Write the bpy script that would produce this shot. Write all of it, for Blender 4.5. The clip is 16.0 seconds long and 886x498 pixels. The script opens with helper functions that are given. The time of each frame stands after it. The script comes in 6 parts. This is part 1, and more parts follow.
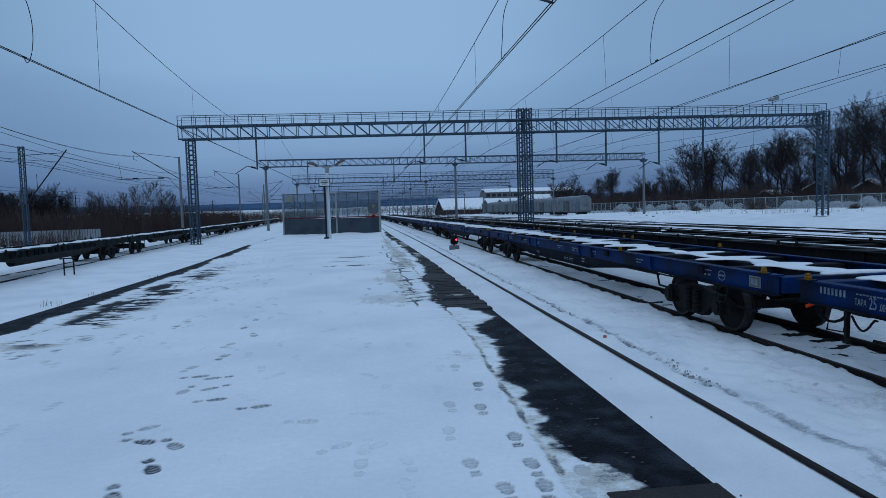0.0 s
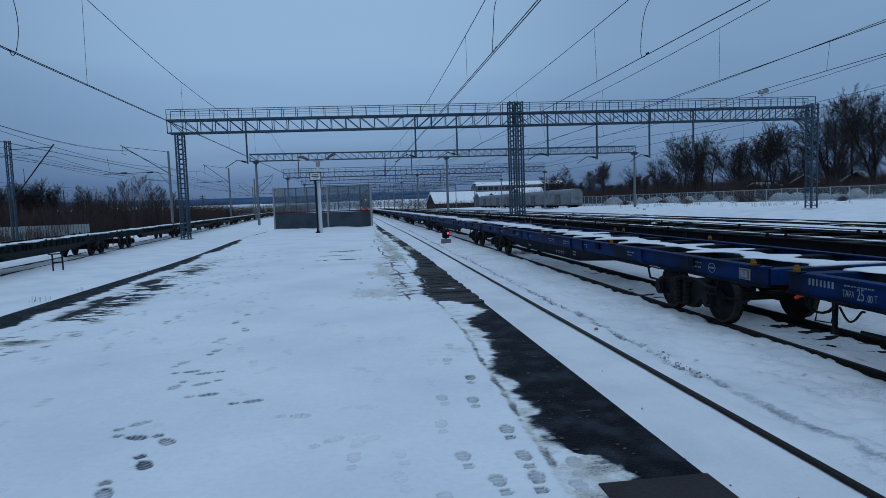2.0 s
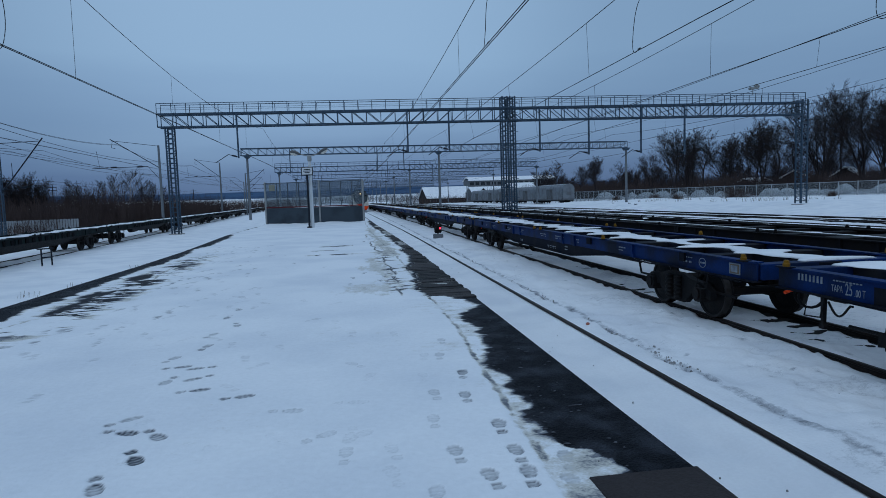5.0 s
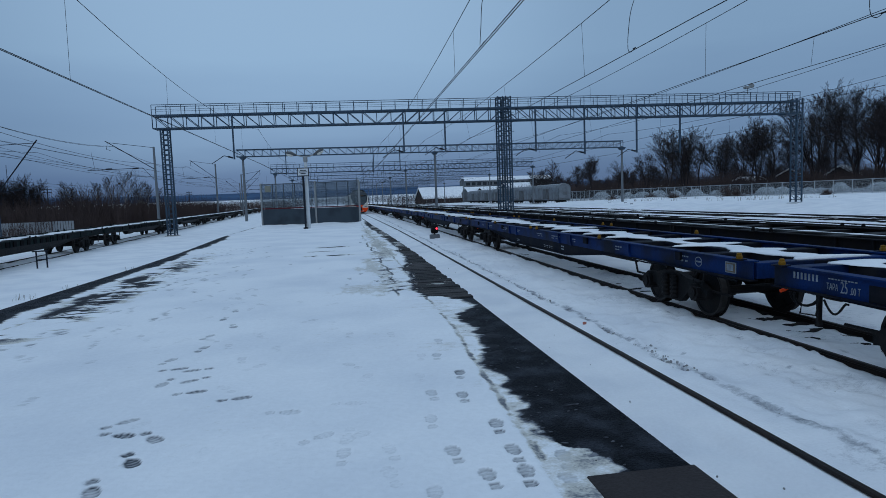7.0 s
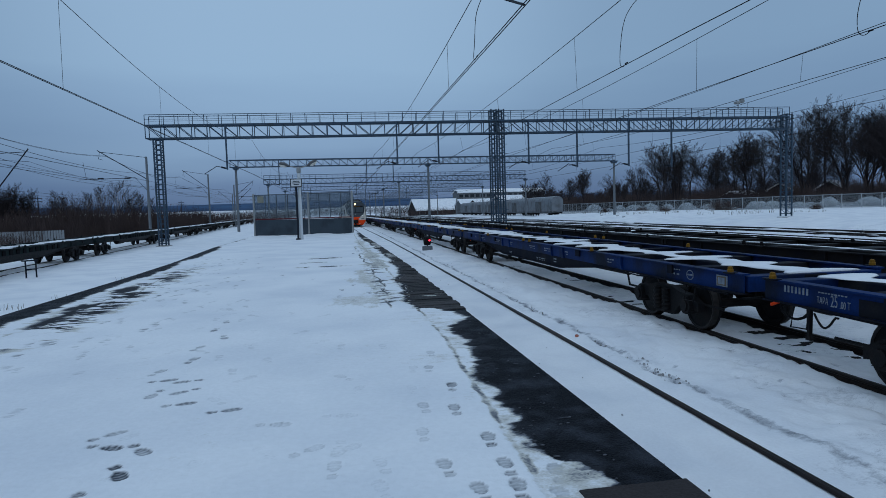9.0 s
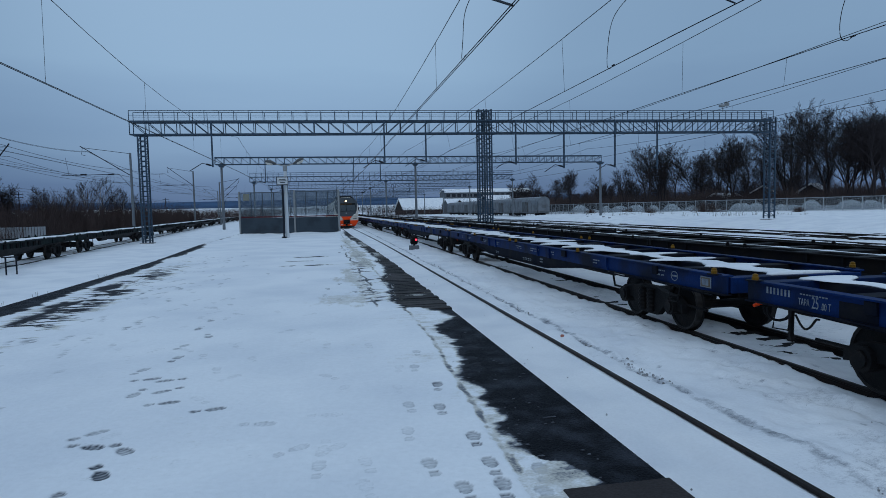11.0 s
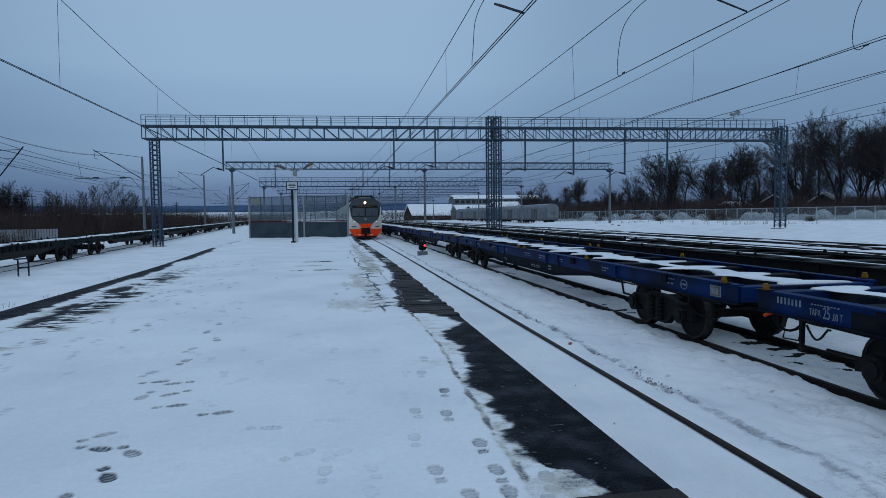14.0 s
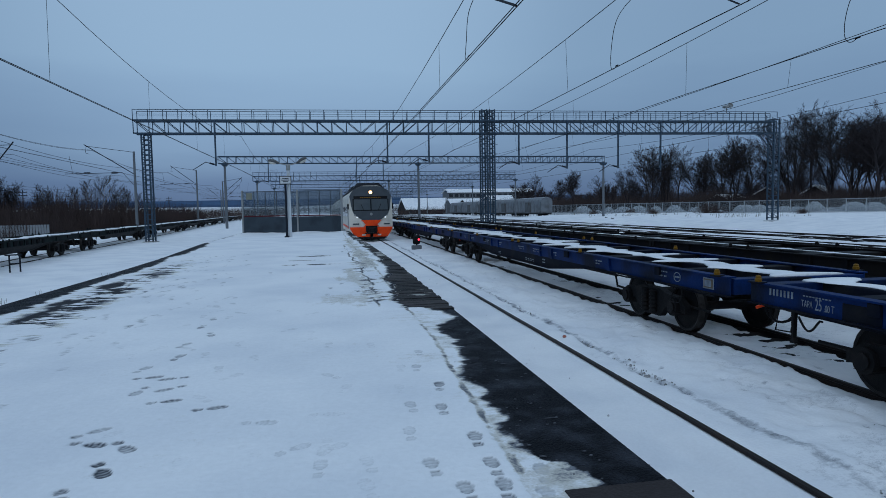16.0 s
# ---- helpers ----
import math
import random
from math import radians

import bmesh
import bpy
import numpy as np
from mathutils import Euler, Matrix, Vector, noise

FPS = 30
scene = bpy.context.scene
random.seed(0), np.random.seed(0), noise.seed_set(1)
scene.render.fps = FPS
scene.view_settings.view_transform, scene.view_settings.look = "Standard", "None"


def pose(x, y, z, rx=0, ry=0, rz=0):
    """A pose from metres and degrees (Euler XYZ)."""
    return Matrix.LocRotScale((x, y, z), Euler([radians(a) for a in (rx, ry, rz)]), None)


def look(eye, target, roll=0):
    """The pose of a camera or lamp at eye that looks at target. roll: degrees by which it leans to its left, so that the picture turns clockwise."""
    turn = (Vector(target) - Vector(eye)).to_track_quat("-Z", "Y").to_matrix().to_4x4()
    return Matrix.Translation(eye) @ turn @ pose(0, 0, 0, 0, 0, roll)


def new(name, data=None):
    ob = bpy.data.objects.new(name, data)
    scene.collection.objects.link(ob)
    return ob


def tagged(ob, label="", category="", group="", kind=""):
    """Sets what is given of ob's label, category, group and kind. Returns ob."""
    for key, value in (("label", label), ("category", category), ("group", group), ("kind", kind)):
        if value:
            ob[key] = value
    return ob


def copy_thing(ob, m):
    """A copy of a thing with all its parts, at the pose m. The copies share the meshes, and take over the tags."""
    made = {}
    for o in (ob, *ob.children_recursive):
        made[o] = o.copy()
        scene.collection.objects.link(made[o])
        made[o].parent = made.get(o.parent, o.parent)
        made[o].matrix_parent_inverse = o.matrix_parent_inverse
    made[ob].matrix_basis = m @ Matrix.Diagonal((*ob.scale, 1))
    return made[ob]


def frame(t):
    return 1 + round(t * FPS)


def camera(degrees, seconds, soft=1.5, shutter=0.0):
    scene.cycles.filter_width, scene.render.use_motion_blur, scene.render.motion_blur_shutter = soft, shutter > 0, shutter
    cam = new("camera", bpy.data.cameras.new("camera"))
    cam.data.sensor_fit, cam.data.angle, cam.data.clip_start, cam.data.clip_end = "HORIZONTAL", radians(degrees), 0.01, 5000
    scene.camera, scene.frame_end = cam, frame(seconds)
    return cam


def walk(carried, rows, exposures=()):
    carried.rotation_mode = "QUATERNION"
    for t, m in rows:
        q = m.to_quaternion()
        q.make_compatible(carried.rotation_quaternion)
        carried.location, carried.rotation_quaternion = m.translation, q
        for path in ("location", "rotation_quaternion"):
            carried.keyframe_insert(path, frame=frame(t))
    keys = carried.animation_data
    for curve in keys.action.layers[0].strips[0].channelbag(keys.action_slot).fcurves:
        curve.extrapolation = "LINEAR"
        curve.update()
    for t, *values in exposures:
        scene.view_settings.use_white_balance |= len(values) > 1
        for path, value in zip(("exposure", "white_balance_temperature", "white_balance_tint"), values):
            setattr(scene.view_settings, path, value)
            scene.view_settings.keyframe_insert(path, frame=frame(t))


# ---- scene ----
cam = camera(72.0, 16.0, 0.7)
EYE = 1.25   # the lens above the platform; the rail heads lie 1.2 m below the platform
TURNS = [
    (0, -6.918, -3.649, 1.701), (0.5, -7.128, -3.901, 1.866), (1, -7.080, -3.877, 1.738), (1.5, -7.781, -3.821, 1.406),
    (2, -7.711, -4.269, 1.908), (2.5, -7.131, -4.285, 0.989), (3, -7.718, -4.920, 1.993), (3.5, -8.092, -5.465, 1.757),
    (4, -8.351, -5.137, 1.573), (6.5, -8.520, -4.680, 2.169), (7, -8.792, -4.748, 2.103), (7.5, -8.512, -5.932, 3.245),
    (8, -8.582, -3.722, 2.633), (8.5, -8.274, -3.654, 1.671), (9, -9.449, -3.661, 1.720), (11.5, -10.681, -3.742, 1.216),
    (12, -10.308, -3.508, 1.340), (12.5, -10.389, -3.462, 0.711), (13, -8.382, -4.516, 1.859), (13.5, -9.284, -3.169, 1.020),
    (14, -9.851, -3.158, 0.692), (14.5, -9.433, -3.238, 0.758), (15, -9.759, -3.236, 0.756), (15.5, -10.128, -3.580, 0.889),
    (16, -10.419, -3.738, 0.948)]
walk(cam, [(t, pose(0, 0, EYE, 90 + pitch, roll, yaw)) for t, yaw, pitch, roll in TURNS], [(0, -0.10, 6030, 10), (2, -0.12, 6200, 10), (4.5, -0.12, 6300, 10), (7, -0.09, 6460, 10), (11, -0.08, 6560, 10), (16, -0.08, 6570, 10)])

# ---- sky and light: heavy overcast, late afternoon ----
world = bpy.data.worlds.new("overcast_sky")
scene.world = world
world.use_nodes = True
wn, wl = world.node_tree.nodes, world.node_tree.links
wn.clear()
w_out = wn.new("ShaderNodeOutputWorld")
w_bg = wn.new("ShaderNodeBackground")
w_sky = wn.new("ShaderNodeTexSky")
w_sky.sky_type, w_sky.sun_disc = "NISHITA", False
w_sky.sun_elevation, w_sky.sun_rotation = radians(35), radians(200)
w_dim = wn.new("ShaderNodeVectorMath")
w_dim.operation = "SCALE"
w_dim.inputs["Scale"].default_value = 0.08
w_tc = wn.new("ShaderNodeTexCoord")
w_sep = wn.new("ShaderNodeSeparateXYZ")
w_ramp = wn.new("ShaderNodeValToRGB")
w_map = wn.new("ShaderNodeMapping")
w_map.inputs["Scale"].default_value = (1.2, 1.2, 7.0)
w_noise = wn.new("ShaderNodeTexNoise")
w_noise.inputs["Scale"].default_value = 1.6
w_noise.inputs["Detail"].default_value = 4.0
w_add = wn.new("ShaderNodeMath")
w_add.operation = "MULTIPLY_ADD"
w_add.inputs[1].default_value = 0.10
w_mix = wn.new("ShaderNodeMix")
w_mix.data_type = "RGBA"
w_mix.inputs["Factor"].default_value = 0.9
stops = [(0.0, (0.088, 0.168, 0.340)), (0.05, (0.108, 0.200, 0.388)), (0.11, (0.208, 0.340, 0.542)), (0.22, (0.290, 0.455, 0.660)),
         (0.50, (0.33, 0.49, 0.69)), (1.0, (0.42, 0.58, 0.80))]
ramp = w_ramp.color_ramp
while len(ramp.elements) < len(stops):
    ramp.elements.new(0.5)
for el, (p, c) in zip(ramp.elements, stops):
    el.position, el.color = p, (*c, 1)
wl.new(w_tc.outputs["Generated"], w_sep.inputs[0])
wl.new(w_tc.outputs["Generated"], w_map.inputs["Vector"])
wl.new(w_map.outputs[0], w_noise.inputs["Vector"])
w_half = wn.new("ShaderNodeMath")
w_half.operation = "SUBTRACT"
w_half.inputs[1].default_value = 0.5
wl.new(w_noise.outputs["Fac"], w_half.inputs[0])
wl.new(w_half.outputs[0], w_add.inputs[0])
wl.new(w_sep.outputs["Z"], w_add.inputs[2])
wl.new(w_add.outputs[0], w_ramp.inputs["Fac"])
wl.new(w_sky.outputs[0], w_dim.inputs[0])
wl.new(w_dim.outputs[0], w_mix.inputs["A"])
wl.new(w_ramp.outputs["Color"], w_mix.inputs["B"])
# sky brighter to the north, darker north-west and east; includes the lens's edge darkening
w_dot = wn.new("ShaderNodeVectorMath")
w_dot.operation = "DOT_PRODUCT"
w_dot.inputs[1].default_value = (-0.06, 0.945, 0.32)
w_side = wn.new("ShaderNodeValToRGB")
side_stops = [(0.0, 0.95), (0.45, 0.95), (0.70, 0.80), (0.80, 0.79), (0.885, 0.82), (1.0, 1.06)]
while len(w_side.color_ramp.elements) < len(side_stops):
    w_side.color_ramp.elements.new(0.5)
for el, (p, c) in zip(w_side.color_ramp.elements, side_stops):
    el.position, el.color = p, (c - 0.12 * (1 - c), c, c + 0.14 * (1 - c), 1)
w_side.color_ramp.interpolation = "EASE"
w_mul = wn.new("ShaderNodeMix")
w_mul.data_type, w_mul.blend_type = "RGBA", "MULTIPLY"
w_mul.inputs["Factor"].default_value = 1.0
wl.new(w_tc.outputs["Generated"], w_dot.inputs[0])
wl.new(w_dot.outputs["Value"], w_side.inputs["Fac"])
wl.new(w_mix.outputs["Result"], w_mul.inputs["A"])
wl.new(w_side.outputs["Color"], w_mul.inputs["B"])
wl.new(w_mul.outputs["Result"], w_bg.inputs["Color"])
wl.new(w_bg.outputs[0], w_out.inputs["Surface"])
sun = new("sun", bpy.data.lights.new("sun", "SUN"))
sun.data.energy, sun.data.angle, sun.data.color = 0.5, radians(50), (0.80, 0.90, 1.0)
sun.matrix_world = look((0, 0, 100), (30, 80, 0))


# ---- materials ----
def material(name, colour, rough=0.6, metal=0.0, vary=0.25, size=3.0, fine=60.0, bump=0.15, second=None, amount=0.5, spec=0.1, emit=None, rand=0.0):
    """Noise at two scales: broad blotches towards a second colour, fine grain, and a bump from both."""
    m = bpy.data.materials.new(name)
    m.use_nodes = True
    n, l = m.node_tree.nodes, m.node_tree.links
    b = n["Principled BSDF"]
    b.inputs["Roughness"].default_value, b.inputs["Metallic"].default_value = rough, metal
    b.inputs["Specular IOR Level"].default_value = spec
    second = second or tuple(c * (1 - vary) for c in colour)
    tc = n.new("ShaderNodeTexCoord")
    big, small = n.new("ShaderNodeTexNoise"), n.new("ShaderNodeTexNoise")
    big.inputs["Scale"].default_value, small.inputs["Scale"].default_value = size, fine
    big.inputs["Detail"].default_value, small.inputs["Detail"].default_value = 5.0, 3.0
    for t in (big, small):
        l.new(tc.outputs["Object"], t.inputs["Vector"])
    ramp_ = n.new("ShaderNodeMapRange")
    ramp_.inputs["From Min"].default_value, ramp_.inputs["From Max"].default_value = 0.62 - amount * 0.4, 0.82 - amount * 0.3
    l.new(big.outputs["Fac"], ramp_.inputs["Value"])
    mix = n.new("ShaderNodeMix")
    mix.data_type = "RGBA"
    mix.inputs["A"].default_value, mix.inputs["B"].default_value = (*colour, 1), (*second, 1)
    l.new(ramp_.outputs[0], mix.inputs["Factor"])
    hsv = n.new("ShaderNodeHueSaturation")
    val = n.new("ShaderNodeMapRange")
    val.inputs["To Min"].default_value, val.inputs["To Max"].default_value = 1 - vary, 1 + vary
    l.new(small.outputs["Fac"], val.inputs["Value"])
    last = val.outputs[0]
    if rand:
        info, rr, mul = n.new("ShaderNodeObjectInfo"), n.new("ShaderNodeMapRange"), n.new("ShaderNodeMath")
        rr.inputs["To Min"].default_value, rr.inputs["To Max"].default_value = 1 - rand, 1 + rand
        mul.operation = "MULTIPLY"
        l.new(info.outputs["Random"], rr.inputs["Value"])
        l.new(rr.outputs[0], mul.inputs[0])
        l.new(last, mul.inputs[1])
        last = mul.outputs[0]
    l.new(last, hsv.inputs["Value"])
    l.new(mix.outputs["Result"], hsv.inputs["Color"])
    l.new(hsv.outputs["Color"], b.inputs["Base Color"])
    if bump:
        bp, sm = n.new("ShaderNodeBump"), n.new("ShaderNodeMath")
        sm.operation = "ADD"
        bp.inputs["Strength"].default_value, bp.inputs["Distance"].default_value = bump, 0.02
        l.new(big.outputs["Fac"], sm.inputs[0])
        l.new(small.outputs["Fac"], sm.inputs[1])
        l.new(sm.outputs[0], bp.inputs["Height"])
        l.new(bp.outputs[0], b.inputs["Normal"])
    if emit:
        b.inputs["Emission Color"].default_value, b.inputs["Emission Strength"].default_value = (*emit[0], 1), emit[1]
    return m


def snow_material(name, thin=False, grit=0.0, slush=(0.54, 0.525, 0.475)):
    """White snow; where the attribute 'thin' rises the layer is worn to wet grey slush."""
    m = material(name, (0.83, 0.845, 0.86), 0.75, 0, 0.06, 0.7, 26.0, 0.30, (0.72, 0.745, 0.78), 0.55, 0.18)
    n, l = m.node_tree.nodes, m.node_tree.links
    b = n["Principled BSDF"]
    source = b.inputs["Base Color"].links[0].from_socket
    tc = n.new("ShaderNodeTexCoord")

    def blend(factor, start, end, colour, source):
        mr_, mix_ = n.new("ShaderNodeMapRange"), n.new("ShaderNodeMix")
        mr_.inputs["From Min"].default_value, mr_.inputs["From Max"].default_value = start, end
        mix_.data_type = "RGBA"
        mix_.inputs["B"].default_value = (*colour, 1)
        l.new(factor, mr_.inputs["Value"])
        l.new(mr_.outputs[0], mix_.inputs["Factor"])
        l.new(source, mix_.inputs["A"])
        return mix_.outputs["Result"]

    if thin:
        at, broad, grain = n.new("ShaderNodeAttribute"), n.new("ShaderNodeTexNoise"), n.new("ShaderNodeTexNoise")
        at.attribute_name = "thin"
        broad.inputs["Scale"].default_value, broad.inputs["Detail"].default_value = 9.0, 9.0
        broad.inputs["Roughness"].default_value = 0.68
        grain.inputs["Scale"].default_value, grain.inputs["Detail"].default_value = 75.0, 4.0
        stretch = n.new("ShaderNodeMapping")
        stretch.inputs["Scale"].default_value = (0.8, 1.5, 1.0)
        l.new(tc.outputs["Object"], stretch.inputs["Vector"])
        for t in (broad, grain):
            l.new(stretch.outputs[0], t.inputs["Vector"])
        one, two = n.new("ShaderNodeMath"), n.new("ShaderNodeMath")
        one.operation = two.operation = "MULTIPLY_ADD"
        one.inputs[1].default_value, two.inputs[1].default_value = 0.62, 0.34
        shift = n.new("ShaderNodeMath")
        shift.operation = "SUBTRACT"
        shift.inputs[1].default_value = 0.48
        l.new(at.outputs["Fac"], shift.inputs[0])
        l.new(broad.outputs["Fac"], one.inputs[0])
        l.new(shift.outputs[0], one.inputs[2])
        l.new(grain.outputs["Fac"], two.inputs[0])
        l.new(one.outputs[0], two.inputs[2])
        wear = two.outputs[0]
        sole, lines = n.new("ShaderNodeAttribute"), n.new("ShaderNodeMath")
        sole.attribute_name = "pressed"
        lines.operation = "MULTIPLY_ADD"
        lines.inputs[1].default_value, lines.inputs[2].default_value = 0.22, -0.11
        l.new(grain.outputs["Fac"], lines.inputs[0])
        press = n.new("ShaderNodeMath")
        l.new(sole.outputs["Fac"], press.inputs[0])
        l.new(lines.outputs[0], press.inputs[1])
        source = blend(press.outputs[0], 0.10, 0.80, (0.055, 0.066, 0.082), source)
        source = blend(wear, 0.14, 0.36, slush, source)
        source = blend(wear, 0.36, 0.50, (0.17, 0.182, 0.205), source)
        source = blend(wear, 0.54, 0.68, (0.014, 0.015, 0.020), source)
    else:
        nz = n.new("ShaderNodeTexNoise")
        nz.inputs["Scale"].default_value, nz.inputs["Detail"].default_value = 7.0, 8.0
        l.new(tc.outputs["Object"], nz.inputs["Vector"])
        source = blend(nz.outputs["Fac"], 0.66, 0.66 + 0.1 / max(grit, 0.01), (0.10, 0.10, 0.10), source)
    l.new(source, b.inputs["Base Color"])
    return m


SNOW_WORN = snow_material("trodden_snow", True)
YARD_WORN = snow_material("dirty_yard_snow", True, 0.0, (0.40, 0.42, 0.45))
SNOW = snow_material("yard_snow", False, 0.5)
SNOW_CAP = snow_material("snow_cap", False, 0.15)
ASPHALT = material("wet_asphalt", (0.006, 0.007, 0.010), 0.6, 0, 0.85, 4.5, 70.0, 1.0, (0.034, 0.038, 0.048), 0.40, 0.06)
CONCRETE = material("concrete", (0.30, 0.30, 0.29), 0.85, 0, 0.15, 1.5, 50.0, 0.3)
PLANK = material("wet_planks", (0.042, 0.037, 0.036), 0.65, 0, 0.4, 3.0, 40.0, 0.6, (0.018, 0.018, 0.019), 0.5, 0.1, rand=0.55)
BALLAST = material("dark_ballast", (0.018, 0.017, 0.017), 0.9, 0, 0.5, 8.0, 45.0, 1.0)
SLEEPER = material("sleeper", (0.026, 0.024, 0.023), 0.85, 0, 0.3, 4.0, 40.0, 0.4)
RAIL = material("rail_steel", (0.020, 0.018, 0.018), 0.5, 0.0, 0.3, 2.0, 60.0, 0.2, (0.028, 0.02, 0.017), 0.5)
# grey steel made bluer to carry the haze over the far gantries
GALV = material("haze_blue_gantry_steel", (0.045, 0.072, 0.105), 0.6, 0.0, 0.15, 1.2, 30.0, 0.1, (0.04, 0.055, 0.068), 0.4)
STENCIL = material("stencilled_white", (0.26, 0.29, 0.33), 0.6, 0, 0.2, 6.0, 60.0, 0.0, (0.12, 0.14, 0.17), 0.5)
MULLION = material("grey_mullion", (0.07, 0.085, 0.10), 0.6, 0.0, 0.1, 2.0, 30.0, 0.05)
DARK_STEEL = material("dark_steel", (0.018, 0.022, 0.03), 0.6, 0.0, 0.2, 2.0, 30.0, 0.15)
POST = material("concrete_mast", (0.15, 0.165, 0.18), 0.85, 0, 0.12, 1.5, 30.0, 0.2)
WIRE = material("wire", (0.010, 0.012, 0.016), 0.6, 0.0, 0.1, 2.0, 20.0, 0.0)
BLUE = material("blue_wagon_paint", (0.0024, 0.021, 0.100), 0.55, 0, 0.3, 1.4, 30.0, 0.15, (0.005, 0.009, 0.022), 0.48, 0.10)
# near-black blue for the lower webs, centre sill and cross beams
BLUE_DARK = material("dark_blue_paint", (0.003, 0.005, 0.013), 0.75, 0, 0.3, 2.0, 30.0, 0.2, (0.014, 0.014, 0.016), 0.5)
GREEN = material("dull_green_wagon_paint", (0.010, 0.019, 0.019), 0.65, 0, 0.25, 1.6, 30.0, 0.2, (0.004, 0.005, 0.007), 0.55, 0.06)
BROWN = material("soot_brown_wagon_paint", (0.008, 0.008, 0.010), 0.8, 0, 0.3, 1.6, 30.0, 0.2, (0.012, 0.010, 0.009), 0.5, 0.04)
# worn tread, its colour also raised to stand for the lit rim
WHEEL_RIM = material("worn_highlit_wheel_rim", (0.035, 0.032, 0.031), 0.4, 0.2, 0.3, 5.0, 40.0, 0.2, (0.02, 0.018, 0.017), 0.5)
BOGIE = material("greasy_cast_steel", (0.008, 0.008, 0.009), 0.6, 0.0, 0.35, 5.0, 40.0, 0.3, (0.016, 0.013, 0.012), 0.4, 0.12)
YELLOW = material("yellow_paint", (0.20, 0.10, 0.012), 0.5, 0, 0.2, 6.0, 40.0, 0.1)
WHITE = material("white_paint", (0.55, 0.58, 0.60), 0.55, 0, 0.06, 4.0, 40.0, 0.05, (0.55, 0.56, 0.56), 0.4)
RED = material("dark_red_paint", (0.085, 0.015, 0.021), 0.5, 0, 0.15, 3.0, 40.0, 0.05)
PANEL_GREY = material("grey_barrier_panel", (0.045, 0.060, 0.075), 0.6, 0, 0.15, 1.5, 30.0, 0.1, (0.032, 0.042, 0.052), 0.45)
TRAIN_GREY = material("train_cream_grey", (0.60, 0.56, 0.49), 0.4, 0, 0.06, 1.5, 40.0, 0.02, (0.44, 0.41, 0.36), 0.45)
TRAIN_ROOF = material("sooty_train_roof", (0.020, 0.022, 0.027), 0.7, 0, 0.2, 1.5, 30.0, 0.1)
TRAIN_DARK = material("train_graphite", (0.062, 0.072, 0.082), 0.4, 0, 0.12, 2.0, 40.0, 0.03)
ORANGE = material("train_orange_red", (0.85, 0.068, 0.012), 0.4, 0, 0.1, 2.0, 40.0, 0.03, (0.60, 0.045, 0.012), 0.4)
DARK_GLASS = material("dark_window_glass", (0.03, 0.034, 0.038), 0.12, 0, 0.05, 1.0, 10.0, 0.0, None, 0.5, 0.6)
BLACK = material("black_rubber", (0.012, 0.012, 0.013), 0.6, 0, 0.2, 3.0, 30.0, 0.1)
LAMP_WARM = material("lit_headlamp", (0.8, 0.7, 0.5), 0.3, 0, 0.02, 2.0, 20.0, 0.0, emit=((1.0, 0.60, 0.22), 5.0))
LAMP_WHITE = material("lit_marker_lamp", (0.8, 0.8, 0.8), 0.3, 0, 0.02, 2.0, 20.0, 0.0, emit=((0.8, 0.9, 1.0), 0.55))
# the base colour is lightened to stand for reflected sky
WINDSCREEN = material("sky_toned_windscreen_glass", (0.07, 0.085, 0.095), 0.12, 0, 0.15, 1.2, 20.0, 0.0)
LAMP_RED = material("lit_red_lens", (0.6, 0.02, 0.03), 0.3, 0, 0.02, 2.0, 20.0, 0.0, emit=((1.0, 0.03, 0.06), 4.0))
LAMP_LENS = material("cloudy_lamp_cover", (0.62, 0.60, 0.54), 0.3, 0, 0.1, 6.0, 40.0, 0.02, (0.42, 0.40, 0.36), 0.4)
LAMP_SHELL = material("grey_lamp_shell", (0.10, 0.105, 0.11), 0.5, 0, 0.15, 4.0, 30.0, 0.05)
LAMP_GREY = material("lamp_housing", (0.26, 0.27, 0.27), 0.5, 0, 0.1, 4.0, 30.0, 0.05)
REEFER = material("grey_van_paint", (0.17, 0.19, 0.21), 0.55, 0, 0.12, 0.6, 14.0, 0.05, (0.11, 0.11, 0.115), 0.45)
REEFER_DOOR = material("dull_grey_door_paint", (0.11, 0.12, 0.13), 0.7, 0, 0.25, 0.8, 12.0, 0.1, (0.07, 0.06, 0.055), 0.5)
BARK = material("bare_branches", (0.042, 0.035, 0.037), 0.9, 0, 0.25, 2.0, 20.0, 0.2)
BIRCH = material("birch_bark", (0.30, 0.29, 0.28), 0.8, 0, 0.35, 3.0, 12.0, 0.2, (0.08, 0.07, 0.07), 0.45)
SCRUB = material("brown_scrub_twigs", (0.074, 0.052, 0.047), 0.95, 0, 0.25, 0.08, 3.0, 0.0, (0.040, 0.030, 0.030), 0.5)
GRASS = material("dry_grass", (0.16, 0.13, 0.09), 0.9, 0, 0.25, 3.0, 20.0, 0.0)
# blue-grey stands for distance haze over the forest
HILL = material("hazy_far_forest", (0.062, 0.105, 0.180), 1.0, 0, 0.12, 0.01, 0.06, 0.0, (0.070, 0.125, 0.215), 0.5, 0.0)
BRICK = material("dark_house_wall", (0.035, 0.03, 0.03), 0.85, 0, 0.2, 1.0, 10.0, 0.1)
PALE_WALL = material("pale_house_wall", (0.13, 0.14, 0.15), 0.85, 0, 0.1, 0.5, 8.0, 0.05)
FENCE_POST = material("pale_fence_posts", (0.30, 0.32, 0.34), 0.6, 0, 0.08, 0.5, 8.0, 0.05)
